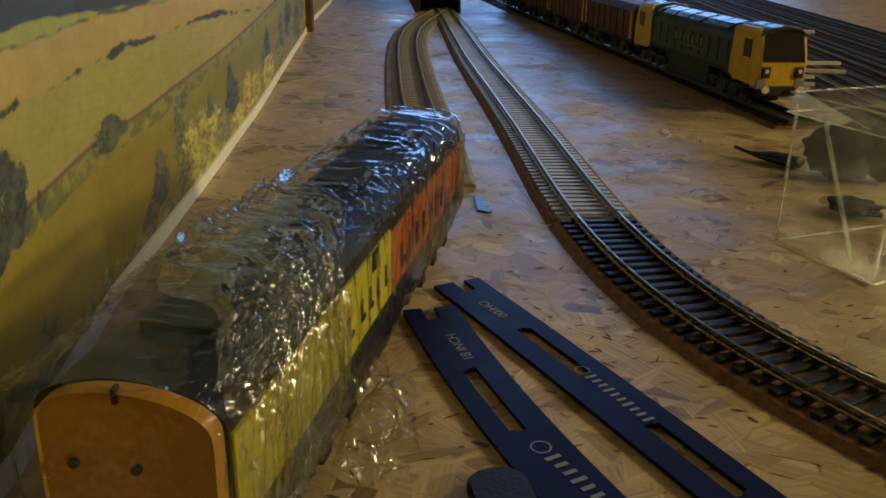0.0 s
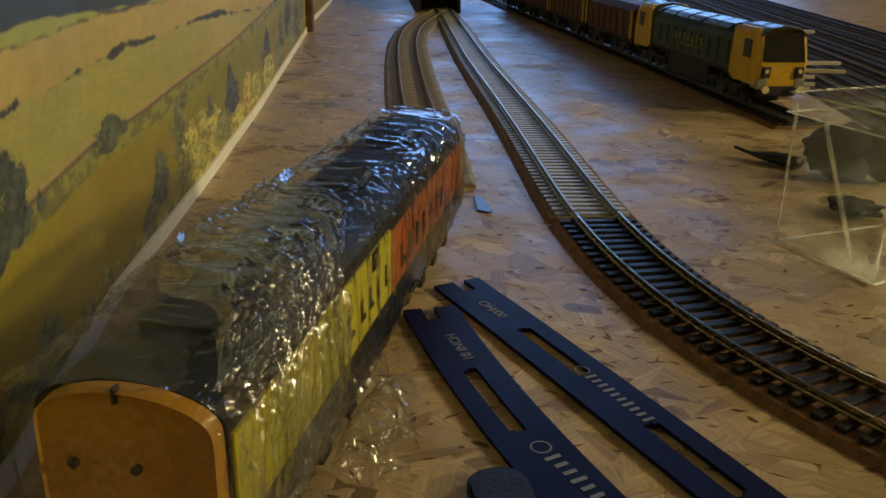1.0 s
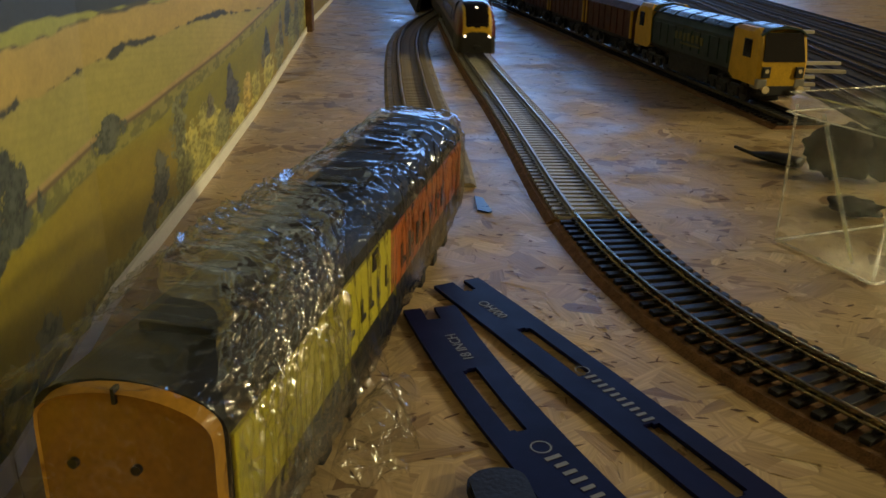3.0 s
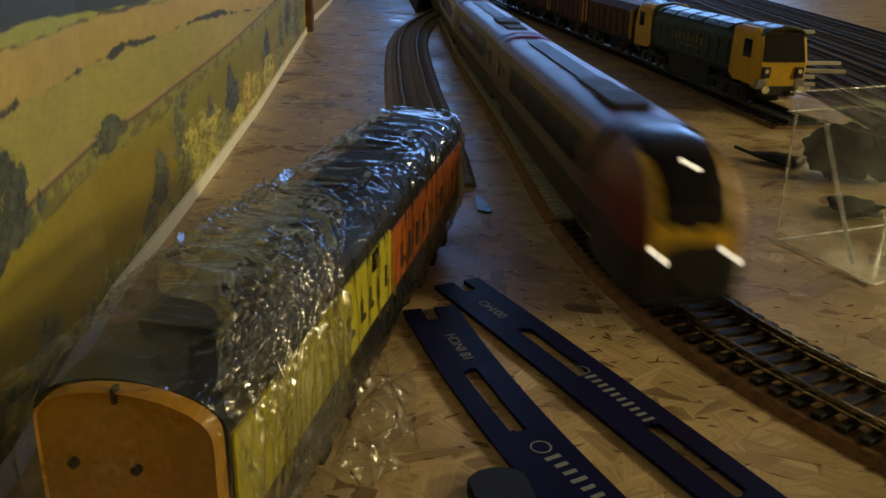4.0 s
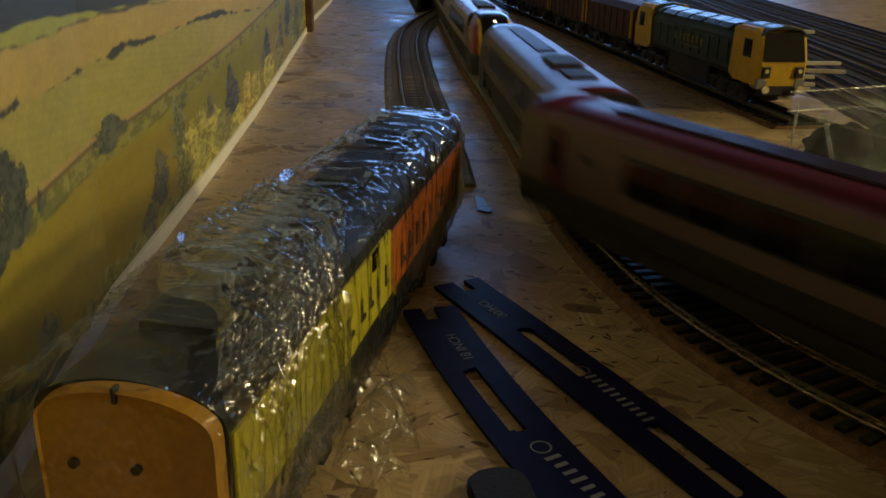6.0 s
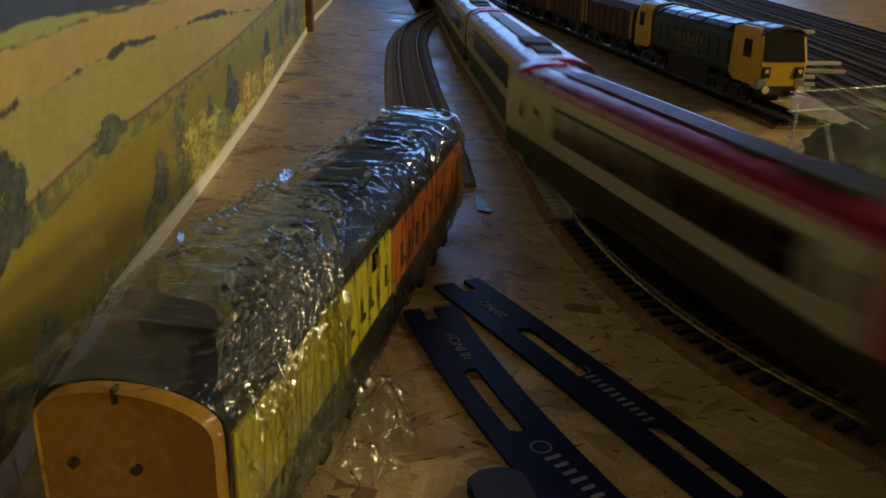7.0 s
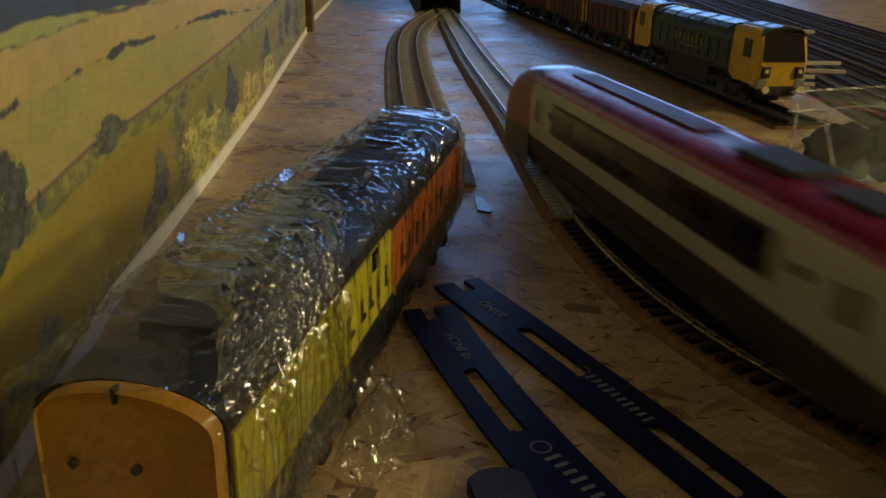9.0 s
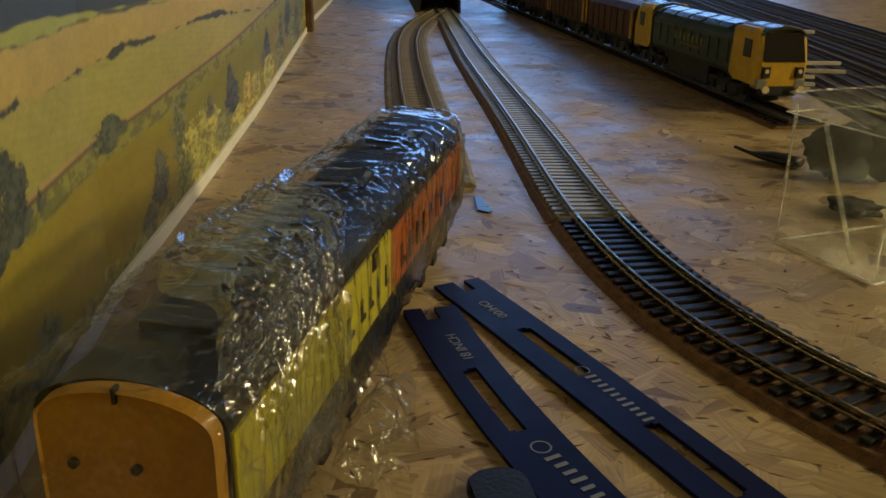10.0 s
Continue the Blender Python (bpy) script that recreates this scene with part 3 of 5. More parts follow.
def build_backscene():
    bs = thing("backscene", None, "printed countryside backscene board with a white lower edge", "backscene", kind="structure")
    ys = np.r_[np.linspace(-1.2, 0.11, 60), np.linspace(0.1105, 0.5, 560), np.linspace(0.501, 1.1, 360), np.linspace(1.105, 4.85, 240)]
    zs = np.r_[np.linspace(0.006, 0.1, 190), np.linspace(0.103, 0.32, 60)]
    gy, gz = np.meshgrid(ys, zs)
    gx = wall_x(gy)
    nz, ny = gy.shape
    co = np.stack([gx, gy, gz], -1).reshape(-1, 3)
    idx = np.arange(nz * ny).reshape(nz, ny)
    q = np.stack([idx[:-1, :-1], idx[1:, :-1], idx[1:, 1:], idx[:-1, 1:]], -1).reshape(-1, 4)
    me = bpy.data.meshes.new("printed_sheet")
    me.from_pydata(co.tolist(), [], q.tolist())
    at = me.color_attributes.new("print", "FLOAT_COLOR", "POINT")
    rgba = np.ones((nz * ny, 4), dtype=np.float32)
    rgba[:, :3] = landscape(gy, gz).reshape(-1, 3)
    at.data.foreach_set("color", rgba.ravel())
    me.materials.append(M_PRINT)
    ob = new("printed_sheet", me)
    ob.parent = bs
    tagged(ob, "printed fields, hedges and trees")
    # backing board and the white foot along it
    for name, mat, z0, z1, t0, t1 in (("backing_board", M_TIMBER, 0.0, 0.325, 0.0015, 0.012), ("white_edge", M_WHITE, 0.0004, 0.0062, -0.0012, 0.0012)):
        bm = bm_new()
        rings = []
        for y in np.r_[np.linspace(-1.2, 0.1, 14), np.linspace(0.12, 1.5, 50), np.linspace(1.6, 4.85, 20)]:
            x = float(wall_x(y))
            rings.append([(x - t0, y, z0), (x - t0, y, z1), (x - t1, y, z1), (x - t1, y, z0)])
        loft(bm, rings)
        part(name, bm, mat, bs)
    bm = bm_new()
    x = float(wall_x(0.985))
    box(bm, (x + 0.004, 0.985, 0.17), (0.008, 0.016, 0.338), 0.001, None)
    tagged(part("batten", bm, M_TIMBER), "dark timber batten standing against the backscene", "batten", kind="structure")


def path_frames(pts):
    """Resampled plan with headings, for tracks."""
    p = np.array(pts, dtype=float)
    d = np.r_[0, np.cumsum(np.hypot(*np.diff(p, axis=0).T))]
    s = np.arange(0, d[-1], 0.004)
    x, y = np.interp(s, d, p[:, 0]), np.interp(s, d, p[:, 1])
    for _ in range(30):
        x[1:-1] = 0.5 * x[1:-1] + 0.25 * (x[2:] + x[:-2])
        y[1:-1] = 0.5 * y[1:-1] + 0.25 * (y[2:] + y[:-2])
    return s, x, y, np.arctan2(np.gradient(y), np.gradient(x))


def sweep(bm, s, x, y, h, prof, z=0.0, off=0.0, every=1):
    rings = []
    for i in range(0, len(s), every):
        nx, ny = -math.sin(h[i]), math.cos(h[i])
        rings.append([(x[i] + nx * (u + off), y[i] + ny * (u + off), z + w) for u, w in prof])
    loft(bm, rings)


RAIL_PROFILE = [(-0.0011, 0), (0.0011, 0), (0.0011, 0.0003), (0.00035, 0.0006), (0.00035, 0.0015), (0.0006, 0.0018), (0.0006, 0.0024), (0.0004, 0.0025),
                (-0.0004, 0.0025), (-0.0006, 0.0024), (-0.0006, 0.0018), (-0.00035, 0.0015), (-0.00035, 0.0006), (-0.0011, 0.0003)]


def sleeper_mesh(mat, name):
    bm = bm_new()
    box(bm, (0, 0, 0.0007), (0.0029, 0.0305, 0.0014), 0.0002)
    for y in (-0.00875, 0.00875):
        for o in (-0.0017, 0.0017):
            box(bm, (0, y + o, 0.0017), (0.0016, 0.0011, 0.0008))
    me = bpy.data.meshes.new(name)
    bm.to_mesh(me)
    bm.free()
    me.materials.append(mat)
    return me


def build_track(name, pts, label, bed, rail, sleeper, pitch=0.0059, web=None, joined=False, bed_w=0.0195, group=""):
    tr = thing(name, None, label, "railway track", group)
    s, x, y, h = path_frames(pts)
    bm = bm_new()
    sweep(bm, s, x, y, h, [(-bed_w, 0.0003), (-bed_w + 0.0025, 0.0024), (bed_w - 0.0025, 0.0024), (bed_w, 0.0003)])
    part("underlay", bm, bed, tr)
    if web:
        bm = bm_new()
        sweep(bm, s, x, y, h, [(-0.0145, 0.0024), (-0.0145, 0.0033), (0.0145, 0.0033), (0.0145, 0.0024)])
        part("painted_web", bm, web, tr)
    for o in (-0.00875, 0.00875):
        bm = bm_new()
        sweep(bm, s, x, y, h, RAIL_PROFILE, 0.0039, o)
        part("rail", bm, rail, tr, smooth=False)
    me = sleeper
    places = np.arange(pitch / 2, s[-1], pitch)
    if joined:
        src = np.array([v.co for v in me.vertices])
        fs = [tuple(p.vertices) for p in me.polygons]
        V, F = [], []
        for d in places:
            a = float(np.interp(d, s, np.unwrap(h)))
            c, t = math.cos(a), math.sin(a)
            b = len(V)
            px, py = np.interp(d, s, x), np.interp(d, s, y)
            V += [(px + c * v[0] - t * v[1], py + t * v[0] + c * v[1], 0.0025 + v[2]) for v in src]
            F += [tuple(b + i for i in f) for f in fs]
        m2 = bpy.data.meshes.new("sleeper_run")
        m2.from_pydata(V, [], F)
        m2.materials.append(me.materials[0])
        ob = new("sleeper_run", m2)
        ob.parent = tr
        tagged(ob, kind="stuff")
    else:
        for d in places:
            a = float(np.interp(d, s, np.unwrap(h)))
            o = new("sleeper", me)
            o.parent = tr
            o.matrix_local = Matrix.Translation((float(np.interp(d, s, x)), float(np.interp(d, s, y)), 0.0025)) @ Matrix.Rotation(a + random.gauss(0, 0.006), 4, "Z")
    return tr


def line_points(a, b, step=0.01):
    return [tuple(on_line(s)[:2]) for s in np.arange(a, b, step)]


JOINT = 0.931


def build_tracks():
    black, grey, brown, tan = sleeper_mesh(M_SLEEPER, "sleeper"), sleeper_mesh(M_GREYSLEEPER, "sleeper"), sleeper_mesh(M_SIDINGSLEEPER, "sleeper"), sleeper_mesh(M_OLDBED, "sleeper")
    build_track("main_track", line_points(JOINT, 1.75), "curved model track with black plastic sleepers on cork", M_CORK, M_RAIL, black)
    build_track("main_track", line_points(1.75, 2.9, 0.02), "model track with black plastic sleepers beyond the bend", M_CORK, M_RAIL, black, joined=True)
    build_track("painted_track", line_points(-0.05, JOINT + 0.001), "straight model track sprayed grey, on cork", M_CORK, M_GREYRAIL, grey, web=M_GREYBED)
    build_track("painted_track", line_points(-4.4, -0.05, 0.05), "model track inside the dark tunnel", M_CORK, M_GREYRAIL, grey, joined=True, web=M_GREYBED)
    side = [(-0.006, 0.37), (-0.009, 0.43), (-0.0150, 0.51), (-0.0237, 0.61), (-0.034, 0.757), (-0.0405, 0.88), (-0.0405, 0.99), (-0.034, 1.09), (-0.022, 1.18), (-0.012, 1.25)]
    build_track("side_track", side, "weathered grey-brown side track curving away", M_OLDBED, M_OLDRAIL, tan, web=M_OLDBED, bed_w=0.021)
    hd = Vector((-0.138, 0.99)).normalized()
    f = Vector((0.2133, 0.5408))
    build_track("goods_track", [tuple(f + hd * d) for d in np.arange(-0.03, 1.6, 0.05)], "straight goods track under the locomotive", M_CORK, M_DIMRAIL, black, joined=True)
    for i in range(4):
        x0 = 0.298 + 0.060 * i
        build_track("siding_track", [(x0 + 0.085 * (y - 0.6), y) for y in np.arange(0.35 if i else 0.5, 2.6, 0.05)],
                    "dark siding track with bright rail tops", M_ASH, M_DIMRAIL, brown, joined=True, bed_w=0.0298, group="sidings beside the goods track")


def build_tunnel():
    tn = thing("tunnel", None, "low black tunnel cover over the line", "tunnel")
    prof = [(-0.040, 0.0), (-0.026, 0.070), (0.012, 0.078), (0.023, 0.074), (0.025, 0.0)]
    inner = [(-0.035, 0.0), (-0.022, 0.064), (0.012, 0.071), (0.0205, 0.068), (0.0215, 0.0)]
    sl = -math.tan(0.0879)
    for k in range(4):
        bm = bm_new()
        rings = []
        for y in (1.262, 4.7):
            o = -0.0054 + sl * (y - 1.25)
            rings.append([(o + u, y, w) for u, w in (prof[k], prof[k + 1], inner[k + 1], inner[k])])
        loft(bm, rings)
        part("tunnel_panel", bm, M_TUNNEL, tn)
    bm = bm_new()
    box(bm, (-0.31, 4.72, 0.04), (0.1, 0.01, 0.09))
    part("tunnel_panel", bm, M_TUNNEL, tn)


# ---- the wrapped locomotive ----
WRAP = Matrix.Translation((-0.0480, 0.1082, 0)) @ Matrix.Rotation(-math.atan(0.183), 4, "Z")
# in its space y runs along it from the near end, x to its right side


def side_ring(y, hw=0.0162, z0=0.010, eave=0.0385, top=0.045, n=12):
    ring = [(hw * 0.97, y, z0), (hw, y, z0 + 0.006), (hw, y, eave - 0.002)]
    for i in range(n + 1):
        a = math.pi * i / n
        ring.append((hw * math.cos(a) * 0.99, y, eave + (top - eave) * math.sin(a) ** 1.05))
    ring += [(-hw, y, eave - 0.002), (-hw, y, z0 + 0.006), (-hw * 0.97, y, z0)]
    return ring


def build_wrapped():
    lo = thing("wrapped_locomotive", WRAP, "yellow and orange model locomotive wrapped in clear film", "model locomotive")
    bm = bm_new()
    loft(bm, [side_ring(y) for y in (0.0035, 0.208)])
    part("body", bm, M_ROOFDARK, lo, "dark grey arched roof and upper sides", smooth=False)
    # near end board, a little larger than the body, with a notch and two holes
    bm = bm_new()
    rings = [side_ring(0.0005, 0.0143, 0.006, 0.0385, 0.0443, 20), side_ring(0.0, 0.0146, 0.006, 0.0388, 0.0446, 20), side_ring(0.003, 0.0149, 0.006, 0.0390, 0.0450, 20)]
    loft(bm, [[(x + 0.0008, y, z) for x, y, z in ring] for ring in rings])
    part("end_plate", bm, M_OCHRE, lo, "plain ochre-yellow rounded end with two small holes")
    for x, z in ((-0.0080, 0.0315), (0.0025, 0.0318)):
        bm = bm_new()
        rod(bm, (x, -0.0004, z), (x, 0.0012, z), 0.00085, 14)
        part("hole", bm, M_BLACK, lo)
    bm = bm_new()
    box(bm, (0.0002, 0.0006, 0.0442), (0.0006, 0.0016, 0.0026))
    part("notch", bm, M_BLACK, lo)
    for a, b, mat, lab in ((0.004, 0.1005, M_LEMON, "lemon yellow side panel"), (0.1005, 0.207, M_ORANGE, "orange side panel")):
        for sx in (1, -1):
            bm = bm_new()
            top = 0.0375 if a < 0.05 else 0.0362
            box(bm, (sx * 0.0164, (a + b) / 2, (0.0195 + top) / 2), (0.0009, b - a, top - 0.0195), 0.0003)
            part("side_panel", bm, mat, lo, lab)
    # dark block letters of the side names, kept as plain bars
    bars = [(0.062, 0.0085), (0.0725, 0.006), (0.080, 0.005), (0.0865, 0.004), (0.0945, 0.0045)]
    for y, w in bars:
        bm = bm_new()
        box(bm, (0.0170, y, 0.0272), (0.0004, w * 0.24, 0.0056))
        box(bm, (0.0170, y + w * 0.28, 0.0250), (0.0004, w * 0.4, 0.0012))
        part("lettering", bm, M_MARK, lo)
    for k in range(7):
        bm = bm_new()
        box(bm, (0.0170, 0.112 + k * 0.0095, 0.0262), (0.0004, 0.0022, 0.0066 + 0.001 * (k % 2)))
        box(bm, (0.0170, 0.1145 + k * 0.0095, 0.0262 + 0.002 * (k % 3 - 1)), (0.0004, 0.003, 0.0014))
        part("lettering", bm, M_MARK, lo)
    bm = bm_new()
    box(bm, (0.0170, 0.0845, 0.0352), (0.0005, 0.0052, 0.0048), 0.0004)
    part("cab_window", bm, M_GLASS, lo)
    # roof fittings
    for y, ln in ((0.035, 0.03), (0.085, 0.022), (0.128, 0.034), (0.176, 0.03)):
        bm = bm_new()
        box(bm, (0, y, 0.0452), (0.014, ln, 0.0024), 0.0007)
        part("roof_hatch", bm, M_ROOFDARK, lo)
    # underframe and two bogies
    bm = bm_new()
    box(bm, (0, 0.106, 0.0105), (0.027, 0.196, 0.009), 0.001)
    box(bm, (0, 0.106, 0.006), (0.026, 0.05, 0.010), 0.001)
    part("underframe", bm, M_BOGIE, lo)
    for yc in (0.048, 0.164):
        bm = bm_new()
        for sx in (-1, 1):
            box(bm, (sx * 0.0135, yc, 0.0075), (0.003, 0.056, 0.006), 0.0008)
            for dy in (-0.019, 0.0, 0.019):
                box(bm, (sx * 0.0152, yc + dy, 0.0068), (0.0022, 0.006, 0.006), 0.0006)
        bogie = part("bogie", bm, M_BOGIE, lo)
        for dy in (-0.019, 0.0, 0.019):
            for sx in (-1, 1):
                bm = bm_new()
                rod(bm, (sx * 0.0078, yc + dy, 0.0066), (sx * 0.0102, yc + dy, 0.0066), 0.0064, 20)
                part("wheel", bm, M_STEEL, bogie)


def crumple(p, k, seed):
    v = Vector(p) * k + Vector((seed, seed * 1.7, 0))
    a = abs(noise.noise(v)) + 0.5 * abs(noise.noise(v * 2.3)) + 0.25 * abs(noise.noise(v * 5.1))
    return a


def creases(along, around, turn, wide, long, seed):
    """Sharp folds running round the body at an angle: 0 in the flats, 1 on a ridge."""
    wob = 0.35 * noise.noise(Vector((along * 40, around * 40, seed)))
    c, d = math.cos(turn + wob), math.sin(turn + wob)
    u, v = along * c + around * d, -along * d + around * c
    a = noise.noise(Vector((u / wide, v / long, seed)))
    b = noise.noise(Vector((u / wide * 2.1 + 5, v / long * 1.6, seed + 3)))
    return max(0.0, 1 - 2.6 * abs(a)) + 0.5 * max(0.0, 1 - 2.6 * abs(b))


def swell(y):
    """How far the loose film stands off the roof along the body."""
    return float(np.interp(y, (0.0, 0.040, 0.120, 0.205), (0.0, 0.0036, 0.0016, 0.0)))


def build_film():
    """Crinkled film drawn round the locomotive, with loose ends."""
    fm = thing("wrapping_film", WRAP, "crinkled clear plastic film wrapped round the locomotive", "plastic film")
    bm = bm_new()
    rings = []
    n = 230
    m = 150
    for j in range(n + 1):
        y = -0.004 + 0.218 * j / n
        ring = []
        tight = min(1.0, max(0.0, (y - 0.085) / 0.05))
        for i in range(m):
            a = 2 * math.pi * i / m
            c, s = math.cos(a), math.sin(a)
            x = math.copysign(abs(c) ** 0.42, c) * 0.0176
            z = 0.0262 + math.copysign(abs(s) ** 0.5, s) * 0.0205
            q = a * 0.019
            fold = 0.0011 * creases(y, q, 0.55, 0.0070, 0.026, 1.7) + 0.0003 * creases(y, q, -0.25, 0.0035, 0.018, 6.2)
            loose = 0.0010 * creases(y, q, 0.9, 0.0045, 0.016, 4.4) + 0.0007 * creases(y, q, -0.5, 0.0028, 0.010, 8.1)
            bulge = fold * tight + (fold * 0.4 + loose) * (1 - tight)
            end = min(1.0, max(0.0, (y - 0.202) / 0.012))
            k = 1 + bulge / 0.02 - 0.16 * end * end
            lift = swell(y) * max(0.0, s) ** 0.5 * (0.75 + 0.25 * c if c > 0 else 0.75 - 0.1 * c)
            zz = 0.0262 + (z - 0.0262) * k + lift
            ring.append((x * k, y + 0.0008 * bulge / 0.002, max(zz, 0.0025)))
        rings.append(ring)
    cut = 117
    loft(bm, rings[:cut + 1], caps=False)
    part("film_wrap", bm, M_FILM, fm, "single clear layer over the near half", smooth=True)
    bm = bm_new()
    loft(bm, rings[cut:], caps=False)
    part("film_wrap", bm, M_FILMTIGHT, fm, "several glossy layers drawn tight over the far half", smooth=True)
    # film folded over the near end
    bm = bm_new()
    rows = []
    for j in range(61):
        v = j / 60
        row = []
        for i in range(61):
            u = i / 60 * 2 - 1
            x = 0.0185 * u
            z = 0.003 + 0.0425 * v * (1 - 0.10 * u * u)
            y = -0.0030 - 0.004 * (1 - v) ** 2 - 0.0016 * creases(x, z, 0.06, 0.0055, 0.03, 6.1) * (0.3 + 0.7 * abs(u)) + 0.004 * abs(u) ** 6
            row.append((x, y, z))
        rows.append(row)
    loft(bm, rows, closed=False, caps=False)
    part("film_end", bm, M_FILMEND, fm, smooth=True)
    # loose apron on the side towards the line, reaching down to the board
    bm = bm_new()
    rows = []
    for j in range(91):
        y = -0.004 + 0.078 * j / 90
        row = []
        reach = 0.006 + 0.010 * (0.5 + 0.5 * math.sin(j * 0.107 + 0.6)) + 0.004 * noise.noise(Vector((y * 60, 1, 0)))
        for i in range(37):
            t = i / 36
            x = 0.0186 + reach * t
            z = 0.024 * (1 - t) ** 1.8 + 0.0012 + 0.0030 * creases(y, t * 0.03, 0.35, 0.005, 0.022, 5.5) * (0.35 + t) + 0.004 * math.sin(t * math.pi) * (j > 63)
            row.append((x, y + 0.004 * t * noise.noise(Vector((t * 5, y * 90, 2))), z))
        rows.append(row)
    loft(bm, rows, closed=False, caps=False)
    part("film_apron", bm, M_FILM, fm, smooth=True)
    # bunched film gathered over the middle of the roof and the lit side
    bm = bm_new()
    rows = []
    for i in range(171):
        t = 0.20 + 0.80 * i / 170
        first = 0.050 * max(0.0, 1 - (t / 0.60) ** 1.3) + 0.003 + 0.004 * noise.noise(Vector((t * 9, 3, 1)))
        last = 0.112 - 0.056 * min(1.0, max(0.0, (t - 0.22) / 0.5)) ** 0.9 + 0.004 * noise.noise(Vector((t * 11, 6, 1)))
        a = math.pi * (0.88 - 0.98 * t)
        row = []
        for j in range(171):
            u = j / 170
            y = first + (last - first) * u
            edge = min(1.0, u / 0.06, (1 - u) / 0.06)
            q = t * 0.062
            wrinkle = 0.0012 * creases(y, q, 0.55, 0.0050, 0.022, 2.2) + 0.0007 * creases(y, q, -0.35, 0.0026, 0.016, 9.3) + 0.0004 * creases(y, q, 1.1, 0.0018, 0.006, 12.5)
            lift = 0.0012 + edge * wrinkle
            c, s = math.cos(a), math.sin(a)
            x = (0.0170 + lift) * math.copysign(abs(c) ** 0.45, c)
            z = 0.0265 + (0.0192 + lift) * math.copysign(abs(s) ** 0.5, s) + swell(y) * max(0.0, s) ** 0.5
            row.append((x, y + 0.002 * noise.noise(Vector((t * 6, y * 80, 4))), z))
        rows.append(row)
    loft(bm, rows, closed=False, caps=False)
    part("film_fold", bm, M_FILMFOLD, fm, "milky bunched film with many sharp creases", smooth=True)
    # puffed lobe beside the near templates
    bm = bm_new()
    rows = []
    for j in range(61):
        v = j / 60
        row = []
        for i in range(49):
            a = math.pi * i / 48
            r = 0.0066 * math.sin(math.pi * min(1, 0.12 + 0.88 * v)) ** 0.6
            x = 0.0222 + 0.002 * v + r * math.cos(a)
            y = 0.040 + 0.050 * v
            z = 0.0012 + 1.2 * r * math.sin(a) * (0.7 + 0.45 * creases(y, a * 0.006, 0.3, 0.004, 0.012, 1.3))
            row.append((x, y, z))
        rows.append(row)
    loft(bm, rows, closed=False, caps=False)
    part("film_lobe", bm, M_FILMEND, fm, smooth=True)
    # film draped away from the far-side shoulder of the roof
    bm = bm_new()
    rows = []
    for j in range(71):
        y = 0.002 + 0.10 * j / 70
        row = []
        for i in range(31):
            t = i / 30
            x = -0.0164 - 0.005 * t * (0.6 + 0.4 * math.sin(j * 0.09))
            z = 0.039 - 0.035 * t ** 1.3 + 0.0025 * creases(y, t * 0.03, 0.5, 0.006, 0.02, 8.8)
            row.append((x, y, z))
        rows.append(row)
    loft(bm, rows, closed=False, caps=False)
    part("film_drape", bm, M_FILM, fm, smooth=True)


# ---- templates ----
def arc_plate(cx, cy, r_in, w, a0, a1, slots, notch, n=64):
    """Outline strips of a curved gauge: quads in (angle, radius) cells, leaving out slots and the end notch."""
    bm = bm_new()
    aa = np.linspace(a0, a1, n * 4 + 1)
    rr = np.linspace(0, 1, 13)
    grid = {}

    def vert(i, j, z):
        key = (i, j, z)
        if key not in grid:
            a, r = aa[i], r_in + w * rr[j]
            grid[key] = bm.verts.new((cx + r * math.cos(a), cy + r * math.sin(a), z))
        return grid[key]

    cells = set()
    for i in range(n * 4):
        t = (i + 0.5) / (n * 4)
        for j in range(12):
            u = (j + 0.5) / 12
            hole = False
            for s0, s1, u0, u1 in slots + [notch]:
                end = min(t - s0, s1 - t) * abs(a1 - a0) * r_in / (w * (u1 - u0) * 0.5)
                mid = abs(u - (u0 + u1) / 2) / ((u1 - u0) / 2)
                if end > 0 and mid < 1 and (end > 1 or mid < math.sqrt(max(0, 1 - (1 - end) ** 2)) or s0 < 0 and t < (s0 + s1) / 2):
                    hole = True
            if not hole:
                cells.add((i, j))
    lo, hi = 0.0008, 0.0020
    for i, j in cells:
        bm.faces.new((vert(i, j, hi), vert(i + 1, j, hi), vert(i + 1, j + 1, hi), vert(i, j + 1, hi)))
        bm.faces.new((vert(i, j, lo), vert(i, j + 1, lo), vert(i + 1, j + 1, lo), vert(i + 1, j, lo)))
        for di, dj, p, q in ((-1, 0, (0, 0), (0, 1)), (1, 0, (1, 0), (1, 1)), (0, -1, (0, 0), (1, 0)), (0, 1, (0, 1), (1, 1))):
            if (i + di, j + dj) not in cells:
                bm.faces.new((vert(i + p[0], j + p[1], hi), vert(i + q[0], j + q[1], hi), vert(i + q[0], j + q[1], lo), vert(i + p[0], j + p[1], lo)))
    return bm


def text_mesh(body, size, at, parent, name="lettering"):
    cu = bpy.data.curves.new(name, "FONT")
    cu.body, cu.size, cu.extrude = body, size, 0.00005
    cu.align_x, cu.align_y = "CENTER", "CENTER"
    tmp = bpy.data.objects.new(name, cu)
    scene.collection.objects.link(tmp)
    dg = bpy.context.evaluated_depsgraph_get()
    me = bpy.data.meshes.new_from_object(tmp.evaluated_get(dg))
    bpy.data.objects.remove(tmp)
    bpy.data.curves.remove(cu)
    me.materials.clear()
    me.materials.append(M_INK)
    ob = new(name, me)
    ob.parent = parent
    ob.matrix_local = at
    return ob


